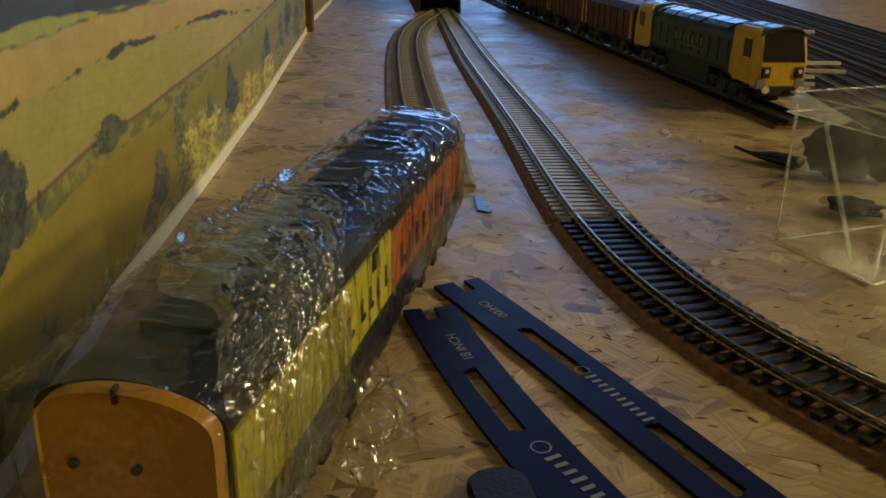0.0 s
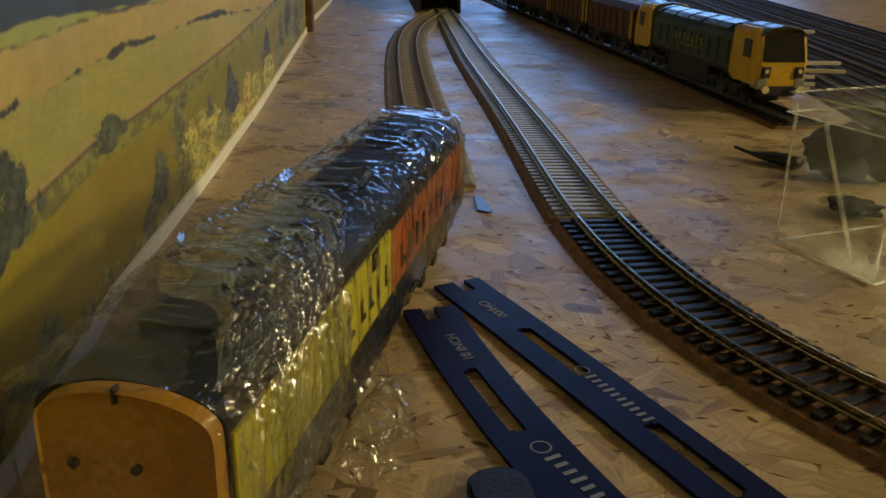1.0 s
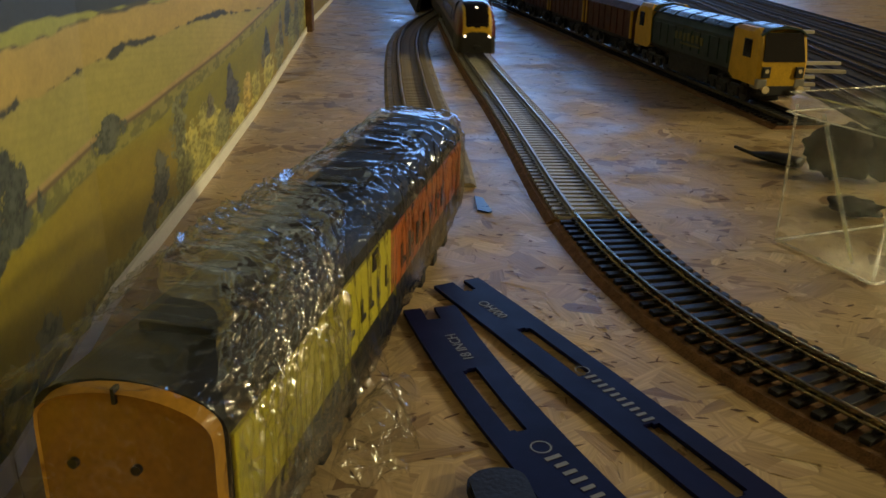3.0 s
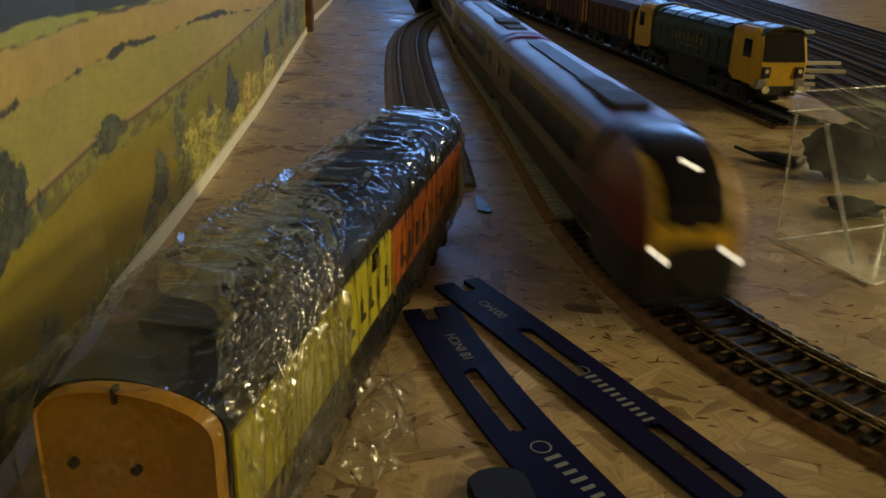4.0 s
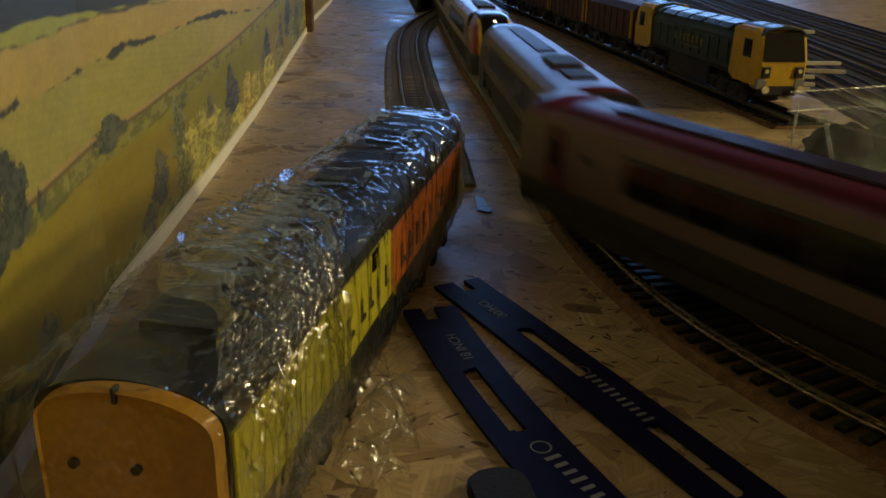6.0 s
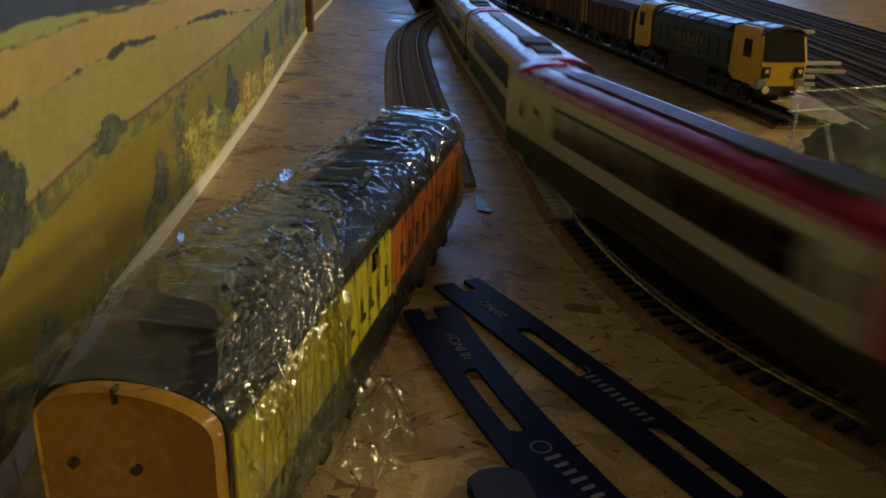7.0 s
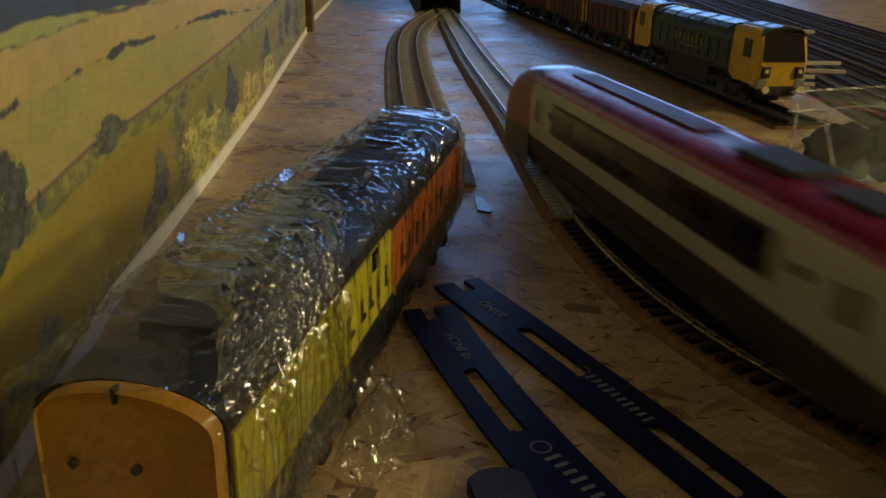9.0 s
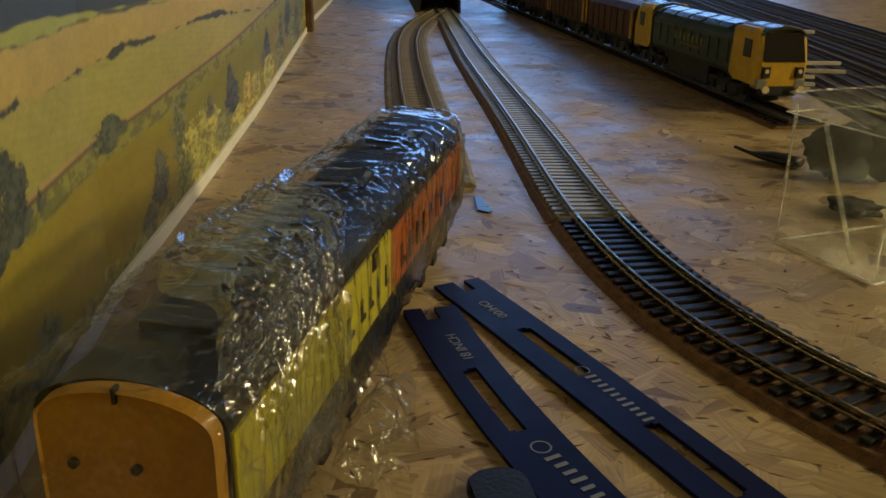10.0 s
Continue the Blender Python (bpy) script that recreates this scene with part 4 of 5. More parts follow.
def name_bars(parent, pos, along, up, count, size):
    """A maker's name as plain bars along the plate, with a ring after it."""
    for k in range(count):
        bm = bm_new()
        c = pos + along * (k * size * 0.74)
        q = Matrix(((along.x, up.x, 0, c.x), (along.y, up.y, 0, c.y), (0, 0, 1, 0.00206), (0, 0, 0, 1)))
        box(bm, (0, 0, 0), (size * 0.28, size * (0.80 if k % 3 else 0.98), 0.0001), 0, q)
        part("name_bar", bm, M_INK, parent)
    c = pos + along * (count * size * 0.74 + size * 0.35)
    bm = bm_new()
    rings = []
    for i in range(28):
        a = 2 * math.pi * i / 28
        d = Vector((math.cos(a), math.sin(a)))
        rings.append([(c.x + d.x * r * size, c.y + d.y * r * size, 0.0021) for r in (0.5, 0.6)])
    loft(bm, rings + rings[:1], closed=False, caps=False)
    part("ring_mark", bm, M_INK, parent)


def build_templates():
    t1 = thing("track_gauge", None, "dark blue metal curved track gauge with slots, lying on the board", "track gauge", "track gauges on the board")
    cx, cy, r = 0.6121, 0.4055, 0.6308
    a0, a1 = math.atan2(0.2350 - cy, -0.0025 - cx), math.atan2(0.055 - cy, 0.10 - cx)
    a0, a1 = a0 % (2 * math.pi), a1 % (2 * math.pi)
    ln = abs(a1 - a0) * r

    def t_of(x, y):
        return ((math.atan2(y - cy, x - cx) % (2 * math.pi)) - a0) / (a1 - a0)

    bm = arc_plate(cx, cy, r, 0.0165, a0, a1, [(t_of(0.0067, 0.1967), t_of(0.0191, 0.1677), 0.40, 0.66), (t_of(0.045, 0.128), t_of(0.066, 0.100), 0.40, 0.66)],
                   (-0.05, t_of(-0.0019, 0.2262), 0.42, 0.66))
    part("plate", bm, M_BLUE, t1)
    # the words stand upside down to the viewer, read from the far end
    text_mesh("18 INCH", 0.0043, Matrix.Translation((0.0052, 0.2090, 0.00206)) @ Matrix.Rotation(math.atan2(0.0135, -0.0048), 4, "Z"), t1)
    al = (Vector((0.0215, 0.1625)) - Vector((0.0365, 0.1365))).normalized()
    name_bars(t1, Vector((0.0385, 0.1335)), al, Vector((-al.y, al.x)), 10, 0.0041)
    t2 = thing("track_gauge", None, "dark blue metal straight track gauge with slots, lying on the board", "track gauge", "track gauges on the board")
    a, b = Vector((0.0120, 0.2595)), Vector((0.0711, 0.1453))
    d = (b - a).normalized()
    nrm = Vector((d.y, -d.x))
    if nrm.x > 0:
        nrm = -nrm
    R = 3.2
    c = (a + b) / 2 + nrm * R
    b0, b1 = math.atan2(a.y - c.y, a.x - c.x), math.atan2(b.y - c.y, b.x - c.x)
    ext = b1 + (b1 - b0) * 0.75

    def u_of(x, y):
        return (math.atan2(y - c.y, x - c.x) - b0) / (ext - b0)

    bm = arc_plate(c.x, c.y, R - 0.0160, 0.0165, b0, ext, [(u_of(0.0224, 0.2216), u_of(0.0373, 0.194), 0.38, 0.64), (u_of(0.0478, 0.1711), u_of(0.0617, 0.1448), 0.38, 0.64)],
                   (-0.05, u_of(0.0067, 0.2467), 0.42, 0.66))
    part("plate", bm, M_BLUE, t2)
    text_mesh("00/HO", 0.0046, Matrix.Translation((0.0155, 0.2343, 0.00206)) @ Matrix.Rotation(math.atan2(0.0119, -0.0071), 4, "Z"), t2)
    al = -d
    name_bars(t2, Vector((0.0492, 0.1735)), al, Vector((-al.y, al.x)), 10, 0.0034)
    # rounded black handle end in the foreground
    h = thing("tool_handle", None, "black flat rounded tool end lying on the board", "tool")
    bm = bm_new()
    ax = Vector((0.20, -0.98)).normalized()
    sd = Vector((0.98, 0.20))
    tip = Vector((0.0113, 0.1512))
    out = []
    for i in range(25):
        q = math.pi * i / 24
        out.append(tip + ax * (0.0045 - 0.0045 * math.sin(q)) + sd * 0.0064 * math.cos(q))
    out += [tip + ax * 0.06 - sd * 0.0064, tip + ax * 0.06 + sd * 0.0064]
    for z0, z1, k in ((0.0008, 0.0030, 1.0), (0.0030, 0.0036, 0.93)):
        cen = sum(out, Vector((0, 0))) / len(out)
        slab(bm, [tuple(cen + (o - cen) * k) for o in out], z0, z1)
    part("grip", bm, M_BLACK, h)


# ---- goods locomotive and wagons ----
GOODS_DIR = Vector((0.138, -0.99)).normalized()
GOODS_FRONT = Vector((0.2133, 0.5408))


def goods_pose(back):
    p = GOODS_FRONT - GOODS_DIR * back
    return Matrix.Translation((p.x, p.y, RAIL_TOP)) @ Matrix.Rotation(math.atan2(GOODS_DIR.y, GOODS_DIR.x), 4, "Z")


def bogie_part(parent, xc, wheels=(-0.018, 0.0, 0.018), hw=0.0135, r=0.0066):
    bm = bm_new()
    for sy in (-1, 1):
        box(bm, (xc, sy * hw, 0.0085), (wheels[-1] - wheels[0] + 0.018, 0.003, 0.0055), 0.0008)
        for d in wheels:
            box(bm, (xc + d, sy * (hw + 0.0018), 0.0068), (0.006, 0.002, 0.0055), 0.0005)
            rod(bm, (xc + d + 0.006, sy * (hw + 0.001), 0.009), (xc + d + 0.006, sy * (hw + 0.001), 0.0125), 0.0013, 8)
    box(bm, (xc, 0, 0.010), (0.014, 2 * hw, 0.004))
    bg = part("bogie", bm, M_BOGIE, parent)
    for d in wheels:
        for sy in (-1, 1):
            bm = bm_new()
            rod(bm, (xc + d, sy * 0.0076, r), (xc + d, sy * 0.0102, r), r, 20)
            part("wheel", bm, M_STEEL, bg)
    return bg


def build_goods():
    L = 0.228
    lo = thing("diesel_locomotive", goods_pose(0.004), "dark green model diesel locomotive with yellow cabs and roof panels tinted by window reflection", "model locomotive")
    # x runs back from the front: front at 0, rear at -L
    bm = bm_new()
    box(bm, (-L / 2, 0, 0.0185), (L - 0.01, 0.030, 0.004), 0.0006)
    box(bm, (-L / 2, 0, 0.010), (0.075, 0.028, 0.014), 0.0015)
    box(bm, (-L / 2, 0, 0.010), (L - 0.02, 0.013, 0.014), 0.0015)
    part("underframe", bm, M_BOGIE, lo)
    # hood with chamfered shoulders
    hood = [(0.0155, 0.0195), (0.0155, 0.040), (0.0105, 0.0475), (-0.0105, 0.0475), (-0.0155, 0.040), (-0.0155, 0.0195)]
    bm = bm_new()
    loft(bm, [[(x, u, w) for u, w in hood] for x in (-0.038, -L + 0.038)])
    part("hood", bm, M_GREEN, lo, "dark green engine hood")
    for k in range(9):
        x = -0.052 - k * 0.0155
        for sy in (-1, 1):
            bm = bm_new()
            box(bm, (x, sy * 0.0157, 0.0300), (0.013, 0.0008, 0.015), 0.0002)
            part("side_door", bm, M_GREEN, lo)
    bm = bm_new()
    for k in range(7):
        box(bm, (-0.088 - k * 0.0078, -0.0164, 0.0315 + 0.0006 * (k % 2)), (0.0046, 0.0004, 0.0056))
    box(bm, (-0.108, -0.0164, 0.0266), (0.036, 0.0004, 0.0014))
    part("side_lettering", bm, M_GOLD, lo, "faded ochre lettering bars")
    for sgn, x0 in ((1, 0.0), (-1, -L)):
        # cab shell: side profile swept across
        pr = [(0.0, 0.0145), (0.001, 0.030), (-0.0035, 0.046), (-0.010, 0.0495), (-0.036, 0.0495), (-0.038, 0.018), (-0.030, 0.0145)]
        bm = bm_new()
        rings = []
        for y, k in ((-0.0165, 0.0), (-0.0145, 1.0), (0.0145, 1.0), (0.0165, 0.0)):
            rings.append([(x0 + sgn * (px - 0.002 * (1 - k)), y, z - (0.0025 * (1 - k) if z > 0.04 else 0)) for px, z in pr])
        loft(bm, rings)
        cab = part("cab", bm, M_YELLOW, lo, "warning yellow cab")
        bm = bm_new()
        loft(bm, [[(x0 + sgn * (0.0017 - 0.00027 * (z - 0.030) / 0.001), y * (1 if z < 0.04 else 0.86), z) for y, z in ((-0.0140, 0.0298), (0.0140, 0.0298), (0.0146, 0.0474), (-0.0146, 0.0474))],
                  [(x0 + sgn * (0.0005 - 0.00027 * (z - 0.030) / 0.001), y * (1 if z < 0.04 else 0.86), z) for y, z in ((-0.0140, 0.0298), (0.0140, 0.0298), (0.0146, 0.0474), (-0.0146, 0.0474))]])
        part("windscreen", bm, M_GLASS, cab, "black windscreen")
        for sy in (-1, 1):
            bm = bm_new()
            box(bm, (x0 - sgn * 0.0165, sy * 0.0167, 0.0365), (0.0105, 0.0007, 0.0115), 0.0003)
            part("cab_window", bm, M_GLASS, cab)
            bm = bm_new()
            box(bm, (x0 + sgn * 0.0012, sy * 0.0112, 0.0232), (0.0022, 0.0054, 0.0070), 0.0005)
            lb = part("lamp_box", bm, M_BLACK, cab)
            bm = bm_new()
            rod(bm, (x0 + sgn * 0.002, sy * 0.0112, 0.0240), (x0 + sgn * 0.0027, sy * 0.0112, 0.0240), 0.0013, 12)
            part("headlamp", bm, M_LENS, lb)
            bm = bm_new()
            rod(bm, (x0 - sgn * 0.002, sy * 0.0116, 0.0128), (x0 + sgn * 0.004, sy * 0.0116, 0.0128), 0.0011, 10)
            rod(bm, (x0 + sgn * 0.0038, sy * 0.0116, 0.0128), (x0 + sgn * 0.0048, sy * 0.0116, 0.0128), 0.0024, 16)
            part("buffer", bm, M_LENS, lo, "cream buffer head")
        bm = bm_new()
        box(bm, (x0 - sgn * 0.003, 0, 0.0115), (0.006, 0.024, 0.007), 0.0008)
        part("buffer_beam", bm, M_BLACK, lo)
        for sy in (-1, 1):
            bm = bm_new()
            box(bm, (x0 - sgn * 0.004, sy * 0.0128, 0.0158), (0.0092, 0.0072, 0.0066), 0.001)
            part("valance", bm, M_VALANCE, lo, "pale grey lower corner")
        bm = bm_new()
        loft(bm, [[(x0 - sgn * x, y, z) for y, z in ((-0.0150, 0.0462), (-0.0100, 0.0500), (0.0, 0.0512), (0.0100, 0.0500), (0.0150, 0.0462))] + [(x0 - sgn * x, y, z - 0.0012) for y, z in ((0.0150, 0.0462), (0.0100, 0.0500), (0.0, 0.0512), (-0.0100, 0.0500), (-0.0150, 0.0462))]
                  for x in (0.002, 0.0375)])
        part("cab_roof", bm, M_GREEN, cab, "dark green cab roof")
    # roof: separate panels with dark gaps, blue reflection put into their colour
    for k, (a, b) in enumerate(((0.0040, 0.0175), (0.0215, 0.034), (0.052, 0.071), (0.073, 0.094), (0.099, 0.120), (0.124, 0.146), (0.150, 0.172), (0.178, 0.192), (0.198, 0.216))):
        z = 0.0500 if a < 0.036 or a > 0.19 else 0.0484
        for sy in (-1, 1):
            prof = [(0.0006, z + 0.0016), (0.0098, z - 0.0002), (0.0144, z - 0.0030), (0.0144, z - 0.0040), (0.0098, z - 0.0012), (0.0006, z + 0.0006)]
            bm = bm_new()
            loft(bm, [[(-x, sy * u, w) for u, w in prof] for x in (a, b)])
            part("roof_panel", bm, M_ROOFGREY, lo, "satin roof panel with the window's blue reflection in its colour")
    for x in (-0.046, -0.122):
        bm = bm_new()
        rod(bm, (x, 0, 0.047), (x, 0, 0.0492), 0.0075, 24)
        part("roof_fan", bm, M_BLACK, lo)
    bogie_part(lo, -0.045)
    bogie_part(lo, -L + 0.045)
    # brown wagons behind
    first = None
    for k in range(4):
        back = 0.004 + L + 0.008 + 0.150 * k
        if first is None:
            w = thing("goods_wagon", goods_pose(back), "rust-brown model box wagon coupled behind the locomotive", "model wagon", "goods wagons in a train")
            bm = bm_new()
            pr = [(0.0158, 0.016), (0.0160, 0.040), (0.011, 0.0455), (-0.011, 0.0455), (-0.0160, 0.040), (-0.0158, 0.016)]
            loft(bm, [[(x, u, z) for u, z in pr] for x in (0.0, -0.142)])
            part("body", bm, M_WAGON, w)
            for j in range(8):
                for sy in (-1, 1):
                    bm = bm_new()
                    box(bm, (-0.006 - j * 0.0186, sy * 0.0163, 0.028), (0.0022, 0.0012, 0.023), 0.0003)
                    part("side_rib", bm, M_WAGON, w)
            for x in (-0.0022, -0.1398):
                for sy in (-1, 1):
                    bm = bm_new()
                    box(bm, (x, sy * 0.0166, 0.0285), (0.0042, 0.0012, 0.024), 0.0003)
                    part("end_post", bm, M_YELLOW, w, "ochre end post")
            bm = bm_new()
            box(bm, (-0.071, 0, 0.0145), (0.138, 0.028, 0.0035), 0.0005)
            box(bm, (-0.071, 0, 0.0085), (0.134, 0.013, 0.011), 0.0005)
            part("underframe", bm, M_BOGIE, w)
            for xc in (-0.03, -0.112):
                bogie_part(w, xc, (-0.011, 0.011))
            first = w
        else:
            copy_thing(first, goods_pose(back))


# ---- small things on the board ----
def build_small():
    # clear box with a lid
    A, B = Vector((0.1275, 0.3052)), Vector((0.1440, 0.2629))
    u = (B - A).normalized()
    v = Vector((-u.y, u.x))
    if v.x < 0:
        v = -v
    la, lb, hgt, th = 0.0454, 0.056, 0.0530, 0.0016
    m = Matrix(((u.x, v.x, 0, A.x), (u.y, v.y, 0, A.y), (0, 0, 1, 0.0006), (0, 0, 0, 1)))
    bx = thing("display_box", m, "clear acrylic box with a loose lid on the board", "plastic box")
    for nm, c, s in (("pane", (la / 2, th / 2, hgt / 2), (la, th, hgt)), ("pane", (la / 2, lb - th / 2, hgt / 2), (la, th, hgt)),
                     ("pane", (th / 2, lb / 2, hgt / 2), (th, lb - 2 * th - 0.0002, hgt)), ("pane", (la - th / 2, lb / 2, hgt / 2), (th, lb - 2 * th - 0.0002, hgt)),
                     ("base", (la / 2, lb / 2, 0.0008), (la - 2 * th - 0.0004, lb - 2 * th - 0.0004, 0.0016))):
        bm = bm_new()
        box(bm, c, s, 0.0003)
        part(nm, bm, M_ACRYLIC, bx)
    lid = None
    for c, s in (((la / 2, lb / 2, hgt + 0.0026), (la + 0.005, lb + 0.005, 0.0018)), ((la / 2, -0.0018, hgt - 0.0008), (la + 0.005, 0.0014, 0.0048)), ((la / 2, lb + 0.0018, hgt - 0.0008), (la + 0.005, 0.0014, 0.0048)),
                 ((-0.0018, lb / 2, hgt - 0.0008), (0.0014, lb, 0.0048)), ((la + 0.0018, lb / 2, hgt - 0.0008), (0.0014, lb, 0.0048))):
        bm = bm_new()
        box(bm, c, s, 0.0003)
        if lid is None:
            lid = part("lid", bm, M_ACRYLIC, bx)
        else:
            part("lid_rim", bm, M_ACRYLIC, lid)
    # thin bars added along the edges to carry their bright highlights
    for x in (0.0007, la - 0.0007):
        for y in (0.0007, lb - 0.0007):
            bm = bm_new()
            box(bm, (x + (-0.0011 if x < 0.01 else 0.0011), y + (-0.0011 if y < 0.01 else 0.0011), hgt / 2), (0.0009, 0.0009, hgt - 0.001), 0.0002)
            part("edge", bm, M_EDGE, bx, "added whitish bar painting the highlight of an acrylic edge")
    for z in (0.0006,):
        for c, s in (((la / 2, -0.0005, z), (la, 0.0008, 0.0009)), ((la / 2, lb + 0.0005, z), (la, 0.0008, 0.0009)), ((-0.0005, lb / 2, z), (0.0008, lb, 0.0009)), ((la + 0.0005, lb / 2, z), (0.0008, lb, 0.0009))):
            bm = bm_new()
            box(bm, c, s, 0.0002)
            part("edge", bm, M_EDGE, bx, "added whitish bar painting the highlight of an acrylic edge")
    for z in (hgt + 0.0037, hgt - 0.0034):
        for c, s in (((la / 2, -0.0027, z), (la + 0.006, 0.0006, 0.0006)), ((la / 2, lb + 0.0027, z), (la + 0.006, 0.0006, 0.0006)), ((-0.0027, lb / 2, z), (0.0006, lb + 0.005, 0.0006)), ((la + 0.0027, lb / 2, z), (0.0006, lb + 0.005, 0.0006))):
            bm = bm_new()
            box(bm, c, s)
            part("lid_edge", bm, M_EDGE, lid, "added whitish bar painting the highlight of an acrylic edge")
    bm = bm_new()
    box(bm, (0, 0, 0), (0.0016, 0.0010, 0.055), 0.0003, Matrix.Translation((0.016, 0.0085, 0.0246)) @ Matrix.Rotation(radians(-27), 4, "Y") @ Matrix.Rotation(radians(28), 4, "Z"))
    tagged(part("acrylic_strip", bm, M_EDGE), "clear acrylic strip leaning inside the box", "plastic strip").matrix_world = m
    # dark packing lying behind the box; the third, flat lump stands for its shadow
    for k, (x, y, r, flat) in enumerate(((0.188, 0.398, 0.0165, 0.92), (0.209, 0.396, 0.0150, 0.80), (0.172, 0.340, 0.0125, 0.28))):
        bm = bm_new()
        bmesh.ops.create_icosphere(bm, subdivisions=4, radius=r)
        for w in bm.verts:
            w.co *= 0.62 + 0.62 * crumple(w.co, 60 + 15 * k, k * 3.3)
            w.co.z *= flat
        o = part("dark_lump", bm, M_FOAM, None, smooth=True)
        tagged(o, "dark crumpled packing behind the clear box, its flattest lump standing in for a shadow", "packing", "packing lumps by the box")
        low = min(w.co.z for w in o.data.vertices)
        o.matrix_world = Matrix.Translation((x, y, 0.0008 - low))
    # pointed dark clip beside the box
    cl = thing("spring_clip", None, "small black pointed clip lying on the board", "clip")
    bm = bm_new()
    rings = []
    for i in range(16):
        t = i / 15
        c = Vector((0.1530, 0.4390)).lerp(Vector((0.1790, 0.4160)), t)
        w = 0.0016 + 0.0052 * min(1, max(0, t - 0.25) * 3.2) ** 0.7
        hh = 0.0016 + 0.0036 * min(1, max(0, t - 0.25) * 3)
        z = 0.0042 * (1 - t) ** 2 + 0.0008
        rings.append([(c.x + w * math.cos(q) * 0.65, c.y + w * math.cos(q) * 0.75, z + hh * (0.5 + 0.5 * math.sin(q))) for q in [2 * math.pi * k / 14 for k in range(14)]])
    loft(bm, rings)
    jaw = part("jaw", bm, M_BLACK, cl, smooth=True)
    bm = bm_new()
    box(bm, (0.1715, 0.4235, 0.0052), (0.011, 0.007, 0.0014), 0.0005)
    part("top_plate", bm, M_BLACK, cl)
    # blue chip
    bm = bm_new()
    slab(bm, [(0.0132, 0.3555), (0.0168, 0.352), (0.0200, 0.334), (0.0185, 0.3325), (0.0140, 0.3355)], 0.0006, 0.0012)
    tagged(part("plastic_chip", bm, M_CHIP), "small blue plastic offcut on the board", "offcut")
    # pale strips stacked beyond the locomotive
    st = thing("strip_rack", None, "pile of pale plastic strips beside the locomotive", "plastic strips")
    for x, y, z, ln, a in ((0.250, 0.655, 0.0440, 0.052, 4), (0.258, 0.628, 0.0245, 0.060, 6), (0.262, 0.622, 0.0200, 0.052, -5), (0.245, 0.622, 0.0155, 0.045, 5), (0.246, 0.618, 0.0110, 0.040, -2), (0.247, 0.626, 0.0060, 0.040, 3)):
        bm = bm_new()
        box(bm, (0, 0, 0), (ln, 0.0035, 0.0026), 0.0004, Matrix.Translation((x, y, z)) @ Matrix.Rotation(radians(a), 4, "Z"))
        part("strip", bm, M_PALE, st)
    for x, y in ((0.240, 0.64), (0.252, 0.64)):
        bm = bm_new()
        box(bm, (x, y, 0.0225), (0.003, 0.034, 0.044), 0.0004)
        part("upright", bm, M_PALE, st)


# ---- the passing train ----
HW = 0.0178
SKIRT = [(0.0150, 0.0070), (0.0168, 0.0105), (0.0175, 0.0180)]
SIDE = [(0.0175, 0.0180), (0.0178, 0.022), (0.0178, 0.030), (0.0173, 0.0375), (0.0165, 0.0411)]
CANT = [(0.0165, 0.0411), (0.0152, 0.0434), (0.0110, 0.0452), (0.0070, 0.0460), (0.0048, 0.04615)]
ROOF = [(0.0048, 0.04615), (0.0024, 0.0462), (0.0, 0.0462)]


def strips(bm, prof, xs, both=True):
    for sy in (1, -1):
        loft(bm, [[(x, sy * u, z) for u, z in prof] for x in xs], closed=False, caps=False)


CAR = 0.282


def half_width(z):
    p = SKIRT + SIDE[1:] + CANT[1:] + ROOF[1:]
    return float(np.interp(z, [b for _, b in p], [a for a, _ in p]))


NOSE = 0.046


def nose_surface(x0, sgn, side, front, parent):
    """Raked rounded cab: one skin, cut into cab side, front, windscreen, skirt and roof front."""
    nu, nv = 64, 52
    bms = [bm_new() for _ in range(5)]
    grid = []
    for j in range(nv + 1):
        v = j / nv
        x = NOSE * math.sin(v * math.pi / 2)
        drop = 1 - math.cos(v * math.pi / 2)
        top = 0.0462 - 0.0248 * drop ** 1.5
        bot = 0.0030
        wid = HW * (1 - 0.32 * drop ** 2.6)
        row = []
        for i in range(nu + 1):
            a = math.pi * (i / nu) - math.pi / 2
            c, s = math.cos(a), math.sin(a)
            y = wid * math.copysign(abs(s) ** 0.55, s)
            z = bot + (top - bot) * max(0.0, c) ** 0.42
            if i in (0, nu):
                z = bot
            row.append((x0 + sgn * x, y, z))
        grid.append(row)
    for j in range(nv):
        for i in range(nu):
            p = [Vector(grid[j][i]), Vector(grid[j][i + 1]), Vector(grid[j + 1][i + 1]), Vector(grid[j + 1][i])]
            c = sum(p, Vector()) / 4
            x = (c.x - x0) * sgn
            yn = abs(c.y)
            k = 0
            if x > 0.024 and yn < 0.0126:
                k = 1
            if x > 0.0285 and c.z > 0.0252 and yn < 0.0102 - 0.25 * max(0.0, 0.0275 - c.z):
                k = 2
            if c.z < 0.0180:
                k = 3
            if 0.005 < x < 0.0285 and c.z > 0.0395 and yn < 0.0112:
                k = 4
            b = bms[k]
            b.faces.new([b.verts.new(q) for q in p])
    cap = bms[3]
    cap.faces.new([cap.verts.new(q) for q in grid[nv]])
    for b, mat, nm in zip(bms, (side, front, M_GLASS, M_BLACK, M_HOOD), ("cab_side", "nose_front", "windscreen", "nose_skirt", "roof_front")):
        bmesh.ops.remove_doubles(b, verts=b.verts, dist=1e-6)
        part(nm, b, mat, parent, smooth=True)


